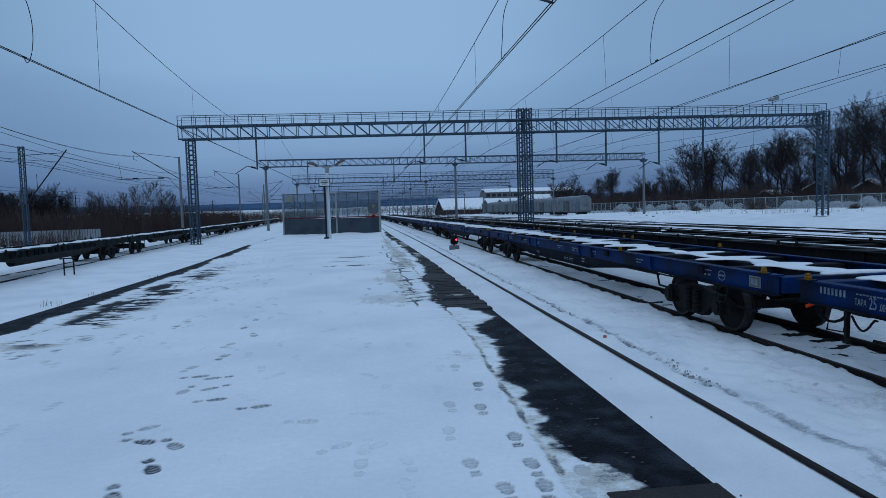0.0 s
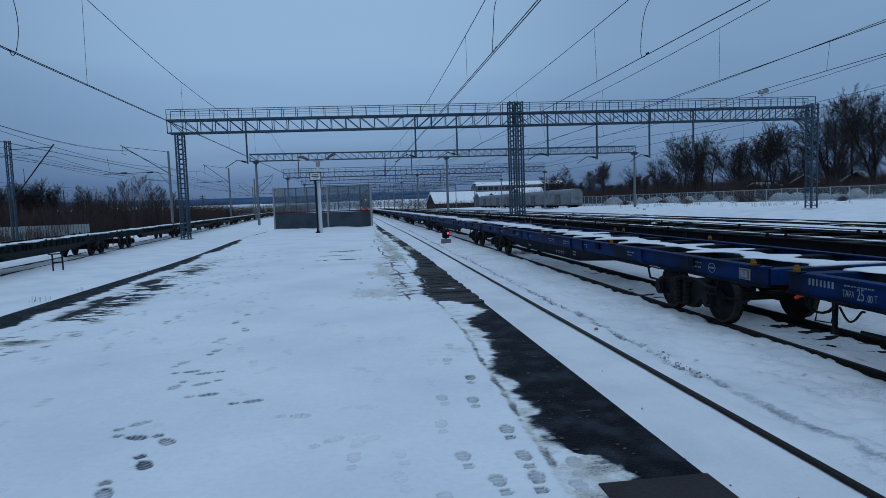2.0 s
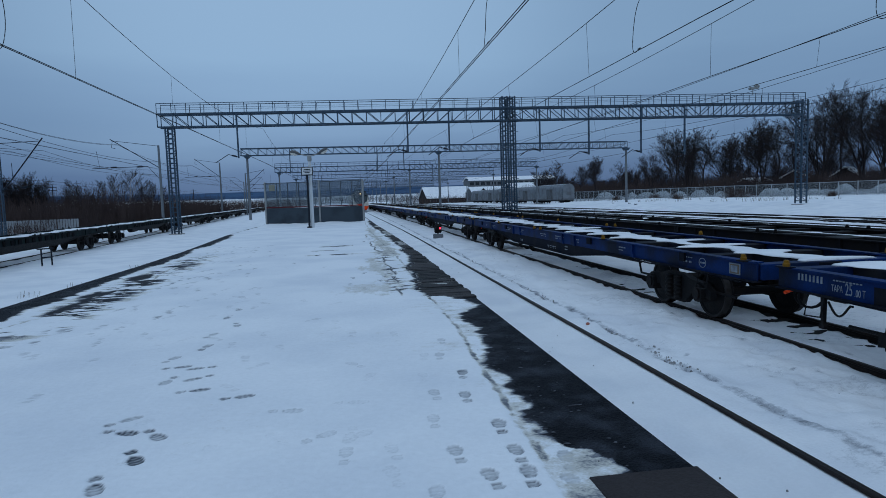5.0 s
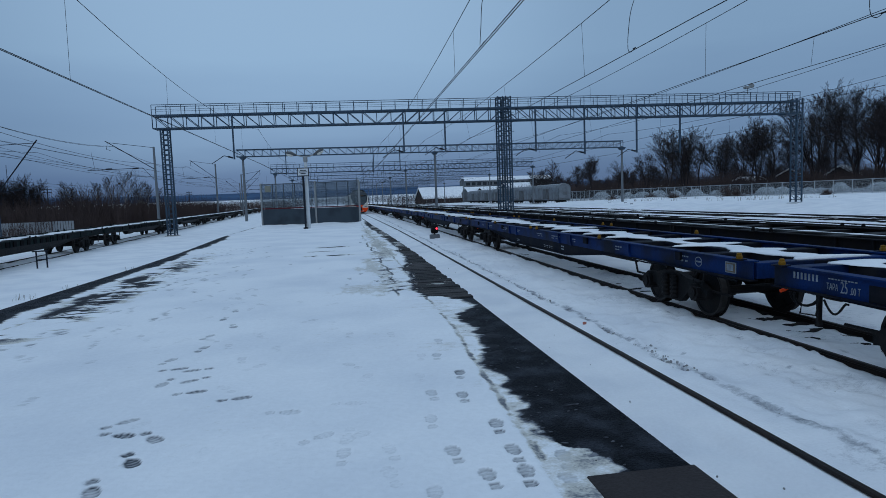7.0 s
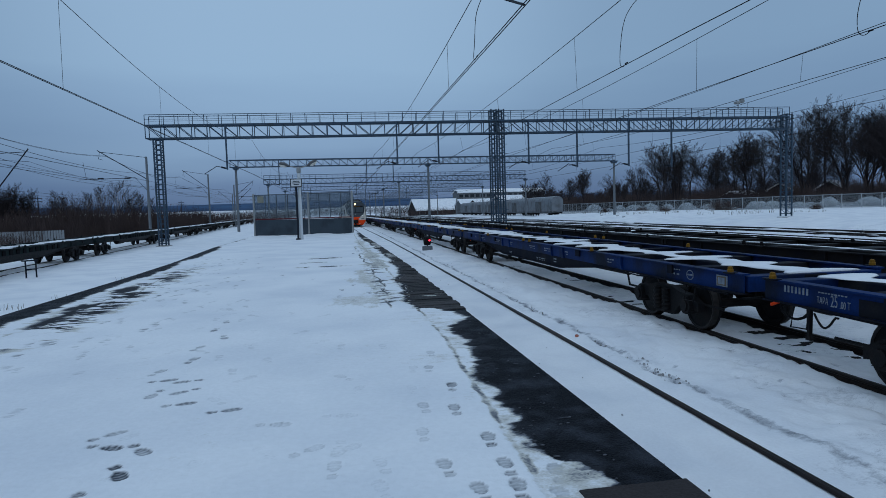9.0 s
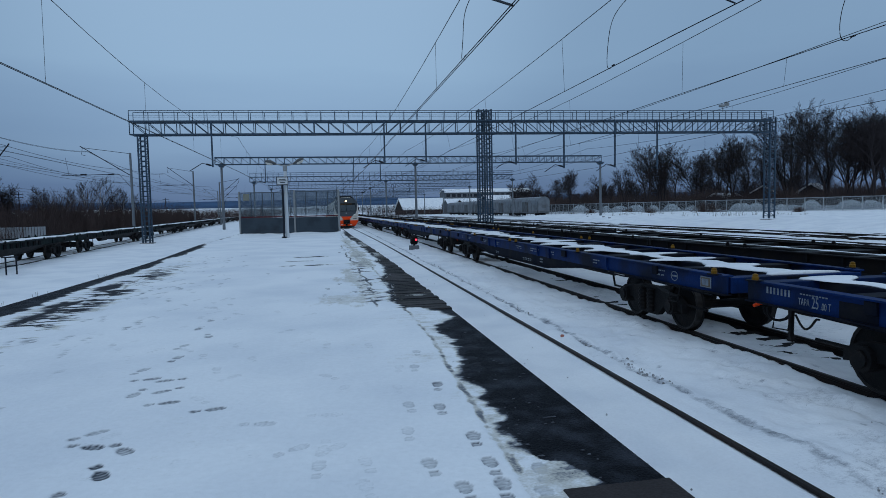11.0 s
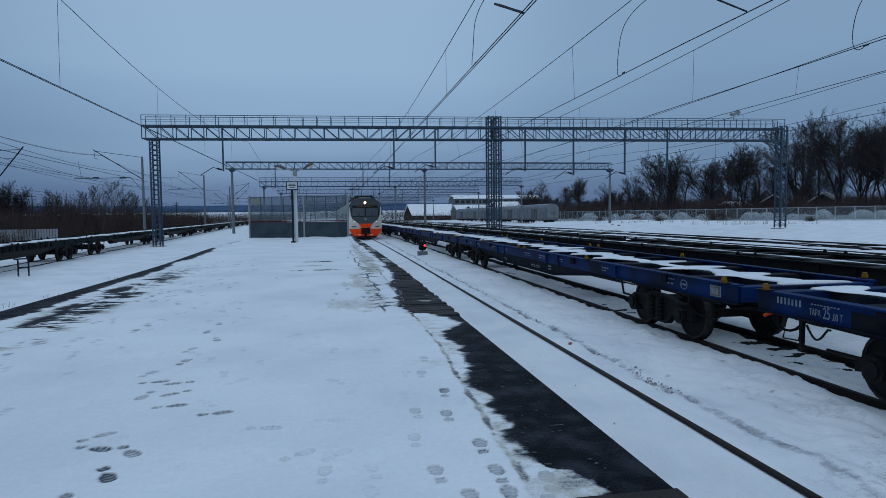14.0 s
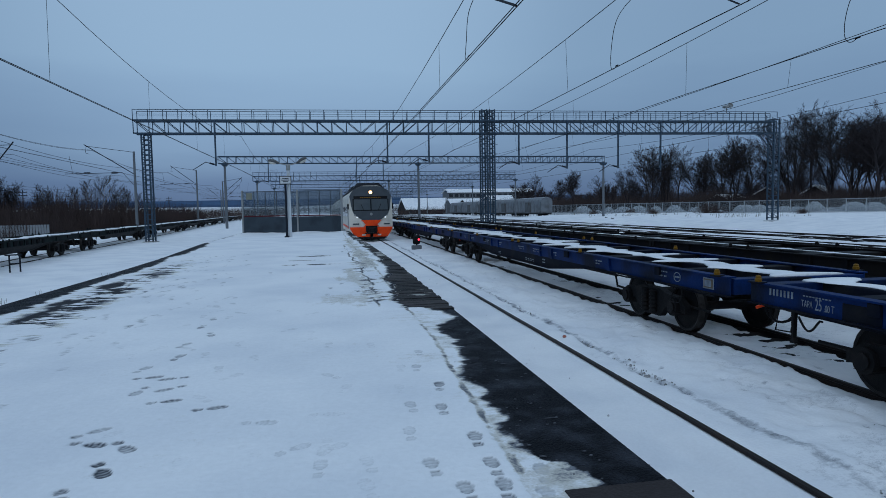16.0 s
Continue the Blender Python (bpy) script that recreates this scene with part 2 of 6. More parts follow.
FENCE = material("grey_fence_bars", (0.24, 0.255, 0.27), 0.6, 0, 0.2, 0.5, 8.0, 0.05)


def glass_material(name, tint, haze):
    """Dusty clear sheet: mostly see-through, part grey film."""
    m = bpy.data.materials.new(name)
    m.use_nodes = True
    n, l = m.node_tree.nodes, m.node_tree.links
    b, out = n["Principled BSDF"], n["Material Output"]
    b.inputs["Base Color"].default_value = (*tint, 1)
    b.inputs["Roughness"].default_value = 0.25
    tr, mx = n.new("ShaderNodeBsdfTransparent"), n.new("ShaderNodeMixShader")
    tr.inputs["Color"].default_value = (0.86, 0.9, 0.92, 1)
    nz, mr, tc = n.new("ShaderNodeTexNoise"), n.new("ShaderNodeMapRange"), n.new("ShaderNodeTexCoord")
    nz.inputs["Scale"].default_value, nz.inputs["Detail"].default_value = 2.5, 6.0
    mr.inputs["To Min"].default_value, mr.inputs["To Max"].default_value = haze - 0.14, haze + 0.14
    l.new(tc.outputs["Object"], nz.inputs["Vector"])
    l.new(nz.outputs["Fac"], mr.inputs["Value"])
    l.new(mr.outputs[0], mx.inputs["Fac"])
    l.new(tr.outputs[0], mx.inputs[1])
    l.new(b.outputs[0], mx.inputs[2])
    l.new(mx.outputs[0], out.inputs["Surface"])
    return m


FENCE_SHEET = glass_material("frosted_fence_sheet", (0.12, 0.125, 0.13), 0.40)
DUSTY_GLASS = glass_material("dusty_clear_sheet", (0.12, 0.14, 0.155), 0.30)


# ---- mesh helpers ----
class Shape:
    """Collects vertices and faces of one mesh."""

    def __init__(self):
        self.v, self.f = [], []

    def add(self, verts, faces):
        k = len(self.v)
        self.v.extend(tuple(p) for p in verts)
        self.f.extend(tuple(i + k for i in q) for q in faces)
        return self

    def box(self, x0, y0, z0, x1, y1, z1, bevel=0.0):
        if bevel:
            b = bevel
            ring = lambda z, o: [(x0 + o, y0 + b), (x0 + b, y0 + o), (x1 - b, y0 + o), (x1 - o, y0 + b), (x1 - o, y1 - b), (x1 - b, y1 - o), (x0 + b, y1 - o), (x0 + o, y1 - b)]
            rows = [(z0, b * 0.7), (z0 + b, 0), (z1 - b, 0), (z1, b * 0.7)]
            return self.loft([[(x, y, z) for x, y in ring(z, o)] for z, o in rows])
        v = [(x, y, z) for z in (z0, z1) for x, y in ((x0, y0), (x1, y0), (x1, y1), (x0, y1))]
        return self.add(v, [(3, 2, 1, 0), (4, 5, 6, 7), (0, 1, 5, 4), (1, 2, 6, 5), (2, 3, 7, 6), (3, 0, 4, 7)])

    def loft(self, rings, close=True):
        n, v, f = len(rings[0]), [p for r in rings for p in r], []
        for i in range(len(rings) - 1):
            for j in range(n):
                a, b = i * n + j, i * n + (j + 1) % n
                f.append((a, b, b + n, a + n))
        if close:
            f.append(tuple(reversed(range(n))))
            f.append(tuple(range((len(rings) - 1) * n, len(rings) * n)))
        return self.add(v, f)

    def bar(self, p, q, r, sides=4, r2=None, squash=1.0):
        """A straight bar from p to q."""
        p, q = Vector(p), Vector(q)
        d = (q - p).normalized()
        u = d.cross(Vector((0, 0, 1)) if abs(d.z) < 0.95 else Vector((0, 1, 0))).normalized()
        w = u.cross(d)
        r2 = r if r2 is None else r2
        turn = math.pi / 4 if sides == 4 else 0
        ring = lambda c, s: [c + (u * math.cos(turn + 2 * math.pi * k / sides) + w * math.sin(turn + 2 * math.pi * k / sides) * squash) * s for k in range(sides)]
        return self.loft([ring(q, r2), ring(p, r)])

    def line(self, pts, r, sides=4):
        """One continuous tube along the points."""
        pts = [Vector(p) for p in pts]
        rings = []
        for i, p in enumerate(pts):
            d = (pts[min(i + 1, len(pts) - 1)] - pts[max(i - 1, 0)]).normalized()
            u = d.cross(Vector((0, 0, 1)) if abs(d.z) < 0.97 else Vector((0, 1, 0))).normalized()
            w = u.cross(d)
            rings.append([p + (u * math.cos(2 * math.pi * k / sides) + w * math.sin(2 * math.pi * k / sides)) * r for k in range(sides)])
        return self.loft(list(reversed(rings)))

    def disc(self, c, axis, r, h, sides=20, hub=0.0):
        c, a = Vector(c), Vector(axis).normalized()
        return self.bar(c - a * h / 2, c + a * h / 2, r, sides)

    def mesh(self, name):
        me = bpy.data.meshes.new(name)
        me.from_pydata(self.v, [], self.f)
        me.validate()
        me.update()
        return me


def part(name, shape, mat, parent=None, label="", at=None, smooth=False):
    """One mesh object, alone or under a thing or part."""
    me = shape.mesh(name) if isinstance(shape, Shape) else shape
    if not me.materials:
        me.materials.append(mat)
    if smooth:
        me.polygons.foreach_set("use_smooth", [True] * len(me.polygons))
    ob = new(name, me)
    if parent:
        ob.parent = parent
    if at:
        ob.matrix_basis = at
    return tagged(ob, label) if label else ob


def thing(name, label, category, group="", kind="", at=None):
    ob = tagged(new(name), label, category, group, kind)
    ob.empty_display_size = 0.2
    if at:
        ob.matrix_basis = at
    return ob


RAIL_Z = -1.2
SNOW_Z = -1.29


def bend(y):
    """The main line eases off to the west past the end of the platform."""
    return -0.0075 * (math.sqrt((y - 47) ** 2 + 64) + (y - 47)) + 0.0025


# ---- ground ----
def smooth(a, b, v):
    t = np.clip((v - a) / (b - a), 0, 1)
    return t * t * (3 - 2 * t)


def waves(x, y, size, seed):
    """Smooth lattice noise in four octaves, about -1 to 1."""
    x, y = np.broadcast_arrays(np.asarray(x, float), np.asarray(y, float))
    table = np.random.RandomState(seed).uniform(-1, 1, 65536)
    out, gain = np.zeros(x.shape), 1.0
    for octave in range(4):
        u, v = x * 2 ** octave / size + 13.7 * octave, y * 2 ** octave / size + 7.1 * octave
        iu, iv = np.floor(u), np.floor(v)
        fu, fv = u - iu, v - iv
        fu, fv = fu * fu * (3 - 2 * fu), fv * fv * (3 - 2 * fv)
        iu, iv = iu.astype(np.int64), iv.astype(np.int64)
        at = lambda a, b: table[(a * 7919 + b * 104729 + (a * b) % 8191) % 65536]
        out += gain * ((at(iu, iv) * (1 - fu) + at(iu + 1, iv) * fu) * (1 - fv) + (at(iu, iv + 1) * (1 - fu) + at(iu + 1, iv + 1) * fu) * fv)
        gain *= 0.55
    return out


def sheet(name, xs, ys, height, mat, attribute=None, pressed=None):
    """A grid over xs and ys with the given heights and an optional float attribute."""
    x, y = np.meshgrid(xs, ys) if np.ndim(xs) == 1 else (xs, ys)
    ny, nx = x.shape
    v = np.stack([x, y, height], -1).reshape(-1, 3)
    i = (np.arange(ny - 1)[:, None] * nx + np.arange(nx - 1)[None]).reshape(-1)
    f = np.stack([i, i + 1, i + 1 + nx, i + nx], -1)
    me = bpy.data.meshes.new(name)
    me.from_pydata(v.tolist(), [], f.tolist())
    me.polygons.foreach_set("use_smooth", [True] * len(me.polygons))
    if attribute is not None:
        at = me.attributes.new("thin", "FLOAT", "POINT")
        at.data.foreach_set("value", attribute.reshape(-1).astype(np.float32))
    if pressed is not None:
        at = me.attributes.new("pressed", "FLOAT", "POINT")
        at.data.foreach_set("value", pressed.reshape(-1).astype(np.float32))
    me.materials.append(mat)
    me.update()
    return new(name, me)


def steps(*runs):
    """Grid coordinates: (end, spacing) after a start."""
    out = [runs[0]]
    for end, gap in runs[1:]:
        n = max(1, round((end - out[-1]) / gap))
        out += list(np.linspace(out[-1], end, n + 1)[1:])
    return np.array(out)


TRACKS = [3.26, 7.62, 12.0, 16.4, 20.8, 25.3, 29.8, 34.4, 39.0]   # centre lines, east of the platform
GAUGE = 0.76                                                       # half the distance between rail heads

gx = steps(-3000, (-400, 600), (-90, 60), (-30, 6), (-8, 2), (1, 0.8), (9, 0.075), (30, 0.5), (60, 1.0), (140, 5), (400, 60), (3000, 600))
gy = steps(-400, (-20, 60), (0, 4), (2, 0.4), (16, 0.09), (40, 0.25), (110, 1.5), (300, 8), (800, 60), (2000, 150), (4000, 500))
X, Y = np.meshgrid(gx, gy)
ground = SNOW_Z + 0.03 * waves(X, Y, 1.7, 3) + 0.02 * waves(X, Y, 0.5, 4) * smooth(60, 30, Y)
bendy = -0.0075 * (np.sqrt((Y - 47) ** 2 + 64) + (Y - 47))
worn = np.zeros_like(ground)
ragged = 0.09 * waves(X, Y, 1.1, 8) + 0.07 * waves(X, Y, 0.35, 9)
for k, tx in enumerate(TRACKS):
    for side in (-GAUGE, GAUGE):
        d = np.abs(X - tx - side - bendy)
        if k == 0:
            level = smooth(0.55, 0.16, d)
            ground = ground * (1 - level) + (SNOW_Z + 0.056 + 0.007 * waves(X, Y, 0.9, 23)) * level - 0.016 * smooth(0.085, 0.05, d)
            continue
        if k == 1 and side < 0:
            ground -= 0.13 * smooth(0.25, 0.10, d + 0.22 * (X < tx - GAUGE + bendy) + ragged * 1.1) * smooth(-1.2, -0.4, waves(X * 0, Y, 2.6, 19) + 0.1 * (Y - 12))
            continue
        ground -= 0.13 * smooth(0.20 if k == 1 else 0.42, 0.08 if k == 1 else 0.14, d + ragged * (0.9 if k == 1 else 2.0))
    if k > 1:
        ground += 0.03 * smooth(1.1, 0.5, np.abs(X - tx - bendy))
# the ridge of dirty clods pushed up between the main line and the wagons
ridge = np.abs(X - 4.58 - 0.05 * waves(Y, Y * 0, 3, 12))
ground += (0.045 + 0.022 * waves(X, Y, 0.25, 24)) * smooth(0.40, 0.06, ridge) - 0.035 * smooth(0.075, 0.02, ridge) * smooth(-0.5, 0.5, waves(X, Y, 0.5, 13))
worn = np.maximum(worn, (0.32 + 0.18 * waves(X, Y, 0.18, 25)) * smooth(0.15, 0.03, ridge) * smooth(-1.9, -0.3, waves(X, Y, 0.8, 14)))
ground += (0.05 + 0.03 * waves(X, Y, 0.28, 17)) * smooth(4.7, 5.4, X) * smooth(6.86 + bendy, 6.72 + bendy, X)
ground += (0.017 * waves(X, Y, 0.20, 18) + 0.014 * waves(X, Y, 0.6, 20)) * smooth(4.1, 4.3, X) * smooth(9, 8.5, X)
worn = np.maximum(worn, 0.16 * smooth(-0.2, 0.8, waves(X, Y, 1.5, 15)) * (X > 4.2) * (X < 45))
# shallow pits trodden into the snow beside the wagons and along the main line
rng = random.Random(41)
for i in range(260):
    cx, cy = (rng.uniform(4.75, 6.5), 4.5 + 20 * rng.random() ** 1.5) if i < 210 else (rng.uniform(7.2, 8.1), rng.uniform(5.5, 14))
    rr, dp = rng.uniform(0.06, 0.13), rng.uniform(0.012, 0.038)
    i0, i1 = np.searchsorted(gx, (cx - 0.3, cx + 0.3))
    j0, j1 = np.searchsorted(gy, (cy - 0.3, cy + 0.3))
    q = np.hypot((X[j0:j1, i0:i1] - cx) * rng.uniform(0.8, 1.4), Y[j0:j1, i0:i1] - cy) / rr
    ground[j0:j1, i0:i1] += dp * (0.35 * np.exp(-((q - 1.3) / 0.35) ** 2) - np.exp(-q ** 2))
    if rng.random() < 0.22:
        worn[j0:j1, i0:i1] = np.maximum(worn[j0:j1, i0:i1], 0.40 * np.exp(-(q * 1.3) ** 2))
# snow banks east of the yard, ground falling away gently to the west
ground += 0.85 * smooth(37, 47, X) * smooth(150, 125, Y) + 0.25 * waves(X, Y, 7, 21) * smooth(44, 52, X) * smooth(90, 75, X)
ground += 3.0 * smooth(90, 125, X) * smooth(400, 200, Y)
ground -= 1.4 * smooth(-36, -60, X) - 1.2 * smooth(-100, -300, X)
ground += 17 * smooth(380, 1700, np.sqrt(X ** 2 + Y ** 2)) * (Y > 0)
ob = sheet("ground", gx, gy, ground, YARD_WORN, worn)
tagged(ob, "snow-covered rail yard ground with dirty ridges", "ground", kind="structure")

bed = Shape()
for tx in TRACKS[1:]:
    ys = [-20 + 10 * i for i in range(42)]
    bed.loft([[(tx + bend(y) - 1.5, y, -1.8), (tx + bend(y) + 1.5, y, -1.8), (tx + bend(y) + 1.25, y, -1.345), (tx + bend(y) - 1.25, y, -1.345)] for y in ys])
tagged(part("track_bed", bed, BALLAST), "dark crushed-stone ballast showing through thin snow", "ballast", kind="structure")

# sleepers and rails
sleeper_shape = Shape().box(-1.3, -0.12, -1.55, 1.3, 0.12, -1.315, 0.02).mesh("sleeper")
rail_section = [(-0.07, -0.18), (0.07, -0.18), (0.07, -0.165), (0.012, -0.14), (0.012, -0.05), (0.036, -0.035), (0.036, -0.004), (0.028, 0.0), (-0.028, 0.0), (-0.036, -0.004), (-0.036, -0.035), (-0.012, -0.05), (-0.012, -0.14), (-0.07, -0.165)]


def rail_line(x, y0, y1):
    s = Shape()
    ys = [y0 + (y1 - y0) * (i / 40) for i in range(41)]
    s.loft([[(x + bend(y) + a, y, RAIL_Z + b) for a, b in rail_section] for y in ys])
    return s


for k, tx in enumerate(TRACKS):
    t = thing("railway_track", "dark steel rails lying in packed snow" if k == 0 else "dark steel rails on sleepers and ballast in snow", "railway track", "yard tracks")
    for side in (-GAUGE, GAUGE):
        part("rail", rail_line(tx + side, -25, 400), RAIL, t)
    if k in (1, 2):
        for i in range(70):
            part("sleeper", sleeper_shape, SLEEPER, t, at=pose(tx, -2 + i * 0.55, 0))

# ---- platform ----
EDGE = [(-8, 1.5), (14, 1.48), (22, 1.36), (30, 1.18), (38, 1.1)]
WEST = [(-8, -4.6), (14, -4.62), (18, -4.72), (26, -5.2), (38, -5.32)]


def along(table, y):
    return np.interp(y, [a for a, b in table], [b for a, b in table])


slab = Shape()
slab.loft([[(float(along(WEST, y)), y, -1.5), (float(along(EDGE, y)), y, -1.5), (float(along(EDGE, y)), y, -0.03), (float(along(EDGE, y)) - 0.012, y, 0.0), (float(along(WEST, y)) + 0.012, y, 0.0), (float(along(WEST, y)), y, -0.03)] for y in range(-8, 39, 2)])
platform = part("platform", slab, ASPHALT)
tagged(platform, "high platform with black asphalt edge under trodden snow", "platform", kind="structure")

px_ = steps(-5.4, (-1.7, 0.04), (1.52, 0.0125))
py_ = steps(-8, (1.8, 0.6), (5.2, 0.0125), (8, 0.025), (13, 0.045), (20, 0.08), (38.0, 0.16))
PX, PY = np.meshgrid(px_, py_)
east, west = along(EDGE, PY) - PX, PX - along(WEST, PY)
rough_edge = 0.10 * waves(PX, PY, 1.3, 31) + 0.055 * waves(PX, PY * 2.0, 0.5, 32) + 0.05 * waves(PX, PY * 2, 0.16, 33) + (0.02 + 0.05 * smooth(3.4, 2.4, PY)) * waves(PX, PY, 0.06, 37)
bare_e = np.interp(PY, [0, 2.45, 2.55, 2.7, 2.85, 3.0, 3.26, 3.6, 4.0, 4.7, 5.3, 5.7, 6.15, 6.45, 6.8, 7.2, 7.5, 7.6, 9, 11, 13, 14, 16, 19, 22, 28, 31, 38],
                   [0.26, 0.26, 0.28, 0.28, 0.36, 0.45, 0.47, 0.50, 0.47, 0.47, 0.36, 0.32, 0.48, 0.30, 0.10, 0.20, 0.30, 0.66, 0.62, 0.52, 0.36, 0.28, 0.26, 0.26, 0.26, 0.30, 0.34, 0.2])
bare_w = np.interp(PY, [0, 8, 9, 12, 16, 18, 21, 24, 27, 38], [0.50, 0.52, 0.50, 0.44, 0.34, 0.28, 0.36, 0.42, 0.06, 0.03])
cover = smooth(-0.16, 0.02, east - bare_e + rough_edge) * smooth(-0.16, 0.05, west - bare_w + rough_edge * 1.6)
depth = 0.016 * cover - 0.004
depth += (0.0035 * waves(PX, PY, 2.4, 34) + 0.0012 * waves(PX, PY, 0.35, 35) + 0.0007 * waves(PX, PY, 0.09, 36)) * cover
thin = np.maximum(1 - smooth(-0.10, 0.09, east - bare_e - 0.02 + rough_edge * 0.8), 1.0 - smooth(-0.06, 0.10, west - bare_w + rough_edge * 0.9))
# the trodden dirty band between the bare strip and a crack of slush
crack_x = np.interp(PY, [1.8, 2.56, 2.96, 3.48, 3.92, 4.86, 6.16, 6.79, 7.75, 8.34, 9.5, 11.0, 13.2, 16.3, 24.3], [0.82, 0.83, 0.84, 0.85, 0.88, 0.91, 0.95, 0.94, 0.91, 0.85, 0.91, 0.91, 0.90, 0.83, 0.66]) + 0.015 * waves(PY, PX * 0, 0.4, 43)
band = smooth(-0.03, 0.03, PX - crack_x) * smooth(0.0, 0.08, east - bare_e + 0.12) * smooth(7.6, 6.4, PY)
thin = np.maximum(thin, band * np.clip(0.18 + 0.15 * waves(PX, PY * 1.6, 0.22, 42) + 0.12 * smooth(3.9, 3.0, PY), 0, 0.40))
depth -= band * 0.008
crack = np.abs(PX - crack_x)
depth -= 0.006 * smooth(0.03, 0.01, crack)
thin = np.maximum(thin, (0.36 + 0.20 * waves(PX, PY, 0.16, 47)) * smooth(0.040, 0.006, crack + 0.012 * waves(PX, PY, 0.07, 58)))
# a second worn line beside it, and one along the western strip
for ys, xs, y0, y1, s in [([7.6, 9.1, 10.1, 11.3, 13.5, 16.4, 26.3], [0.60, 0.58, 0.65, 0.61, 0.61, 0.49, 0.39], 7.6, 24, 0.58), ([5.5, 7.44, 8.5, 10.02, 12.3, 16], [-4.0, -3.72, -3.55, -3.36, -3.62, -4.0], 6, 15, 0.5)]:
    off = np.abs(PX - np.interp(PY, ys, xs) - 0.04 * waves(PY, PX * 0, 0.7, 46))
    on = smooth(y0, y0 + 0.4, PY) * smooth(y1, y1 - 3, PY) * smooth(-0.7, 0.2, waves(PX * 0, PY, 0.8, 53))
    thin = np.maximum(thin, s * on * smooth(0.022 + 0.0012 * PY, 0.006, off))
    depth -= 0.006 * on * smooth(0.04, 0.01, off)
# broken streaks of thaw, long across and short along the strip
streak = waves(PX, PY * 3.2, 0.55, 54) + 0.5 * waves(PX, PY * 3.5, 0.2, 55)
zone = np.exp(-((PX + 3.45 + 0.03 * (PY - 8)) / 0.30) ** 2) * smooth(6.0, 7.2, PY) * smooth(19, 12, PY)
thin = np.maximum(thin, 1.1 * zone ** 0.7 * smooth(0.15, 0.45, streak))
zone = np.exp(-((PX - 0.62) / 0.26) ** 2) * smooth(7.4, 8.0, PY) * smooth(20, 13, PY)
thin = np.maximum(thin, 0.62 * zone * smooth(0.15, 0.75, streak))
# scattered grime and wheel-case lines
thin = np.maximum(thin, 0.14 * smooth(0.1, 1.0, waves(PX, PY, 0.5, 48)) * smooth(0.0, 1.0, PX) + 0.08 * smooth(0.1, 0.9, waves(PX, PY, 0.9, 49)))
# thaw patches further along
for cx, cy, rx, ry, s in [(0.8, 18.5, 0.25, 5.0, 0.42), (0.7, 25, 0.25, 4.0, 0.4), (-0.5, 17.2, 0.85, 0.20, 0.8), (-0.4, 14.5, 0.7, 0.15, 0.75), (-0.75, 15.8, 0.55, 0.10, 0.6), (0.15, 8.7, 0.5, 0.5, 0.3), (0.45, 11.0, 0.30, 2.6, 0.35), (0.75, 15.5, 0.25, 2.5, 0.45), (-3.75, 9.5, 0.22, 0.5, 0.9), (-3.75, 11.4, 0.3, 0.6, 0.9), (-3.7, 8.3, 0.2, 0.5, 0.9), (-3.6, 13.4, 0.3, 0.8, 0.6), (-1.0, 17.5, 0.5, 0.3, 0.4)]:
    r = np.sqrt(((PX - cx) / rx) ** 2 + ((PY - cy) / ry) ** 2) + 0.55 * waves(PX * 2.5, PY, 0.8, 44) + 0.3 * waves(PX * 4, PY, 0.25, 45)
    depth -= 0.006 * s * smooth(1.0, 0.3, r)
    thin = np.maximum(thin, s * 0.85 * smooth(1.15, 0.3, r))
# footprints: place, heading and how deep
PRINTS = [(-1.37, 3.72, 40, 0.7), (-1.32, 3.52, -22, 1.0), (-1.12, 3.44, -53, 0.95), (-1.13, 3.14, -63, 1.1), (-1.39, 7.45, -80, 0.7),
          (-1.42, 6.95, -94, 0.8), (-1.24, 6.49, -77, 0.75), (-1.39, 6.03, 70, 0.6), (-1.33, 5.54, 80, 0.75), (-1.51, 5.17, 73, 0.65),
          (-1.39, 4.89, 10, 0.75), (-1.21, 4.82, -170, 0.85), (-1.36, 4.52, -101, 0.75), (-1.16, 4.54, -147, 0.75), (-1.11, 4.24, 7, 0.85),
          (-0.78, 4.02, 10, 0.85), (-0.44, 3.67, -12, 0.4), (-0.22, 3.22, 36, 0.3), (-0.05, 3.73, -6, 0.22), (-0.06, 3.21, -96, 0.2), (-1.2, 2.85, -70, 0.8)]
PRINTS += [(0.72, 4.17, 80, 1.0), (0.63, 4.70, 82, 0.6), (0.51, 4.72, 84, 0.3), (0.47, 3.77, 92, 0.5), (0.65, 3.68, 87, 0.8), (0.40, 3.31, 85, 0.4),
           (0.45, 2.85, 93, 0.7), (0.74, 3.15, 84, 1.0), (0.74, 2.79, 89, 0.8), (0.73, 2.55, 83, 0.95), (0.56, 2.56, 94, 0.75), (0.95, 2.68, 79, 0.7),
           (0.15, 2.95, 98, 0.3), (0.13, 2.68, 99, 0.3), (0.44, 4.17, 90, 0.25), (0.72, 5.2, 88, 0.55), (0.33, 5.6, 90, 0.3), (0.9, 2.45, 95, 0.6),
           (0.30, 2.45, 85, 0.4)]
rng = random.Random(5)
for i in range(130):   # faint older prints on the western half
    y = rng.uniform(6.0, 19)
    PRINTS.append((rng.gauss(-3.1, 0.45), y, rng.uniform(60, 120), rng.uniform(0.3, 0.85)))
for i in range(60):
    y = rng.uniform(5.0, 16)
    PRINTS.append((rng.gauss(-2.0, 0.5), y, rng.uniform(60, 120), rng.uniform(0.2, 0.5)))
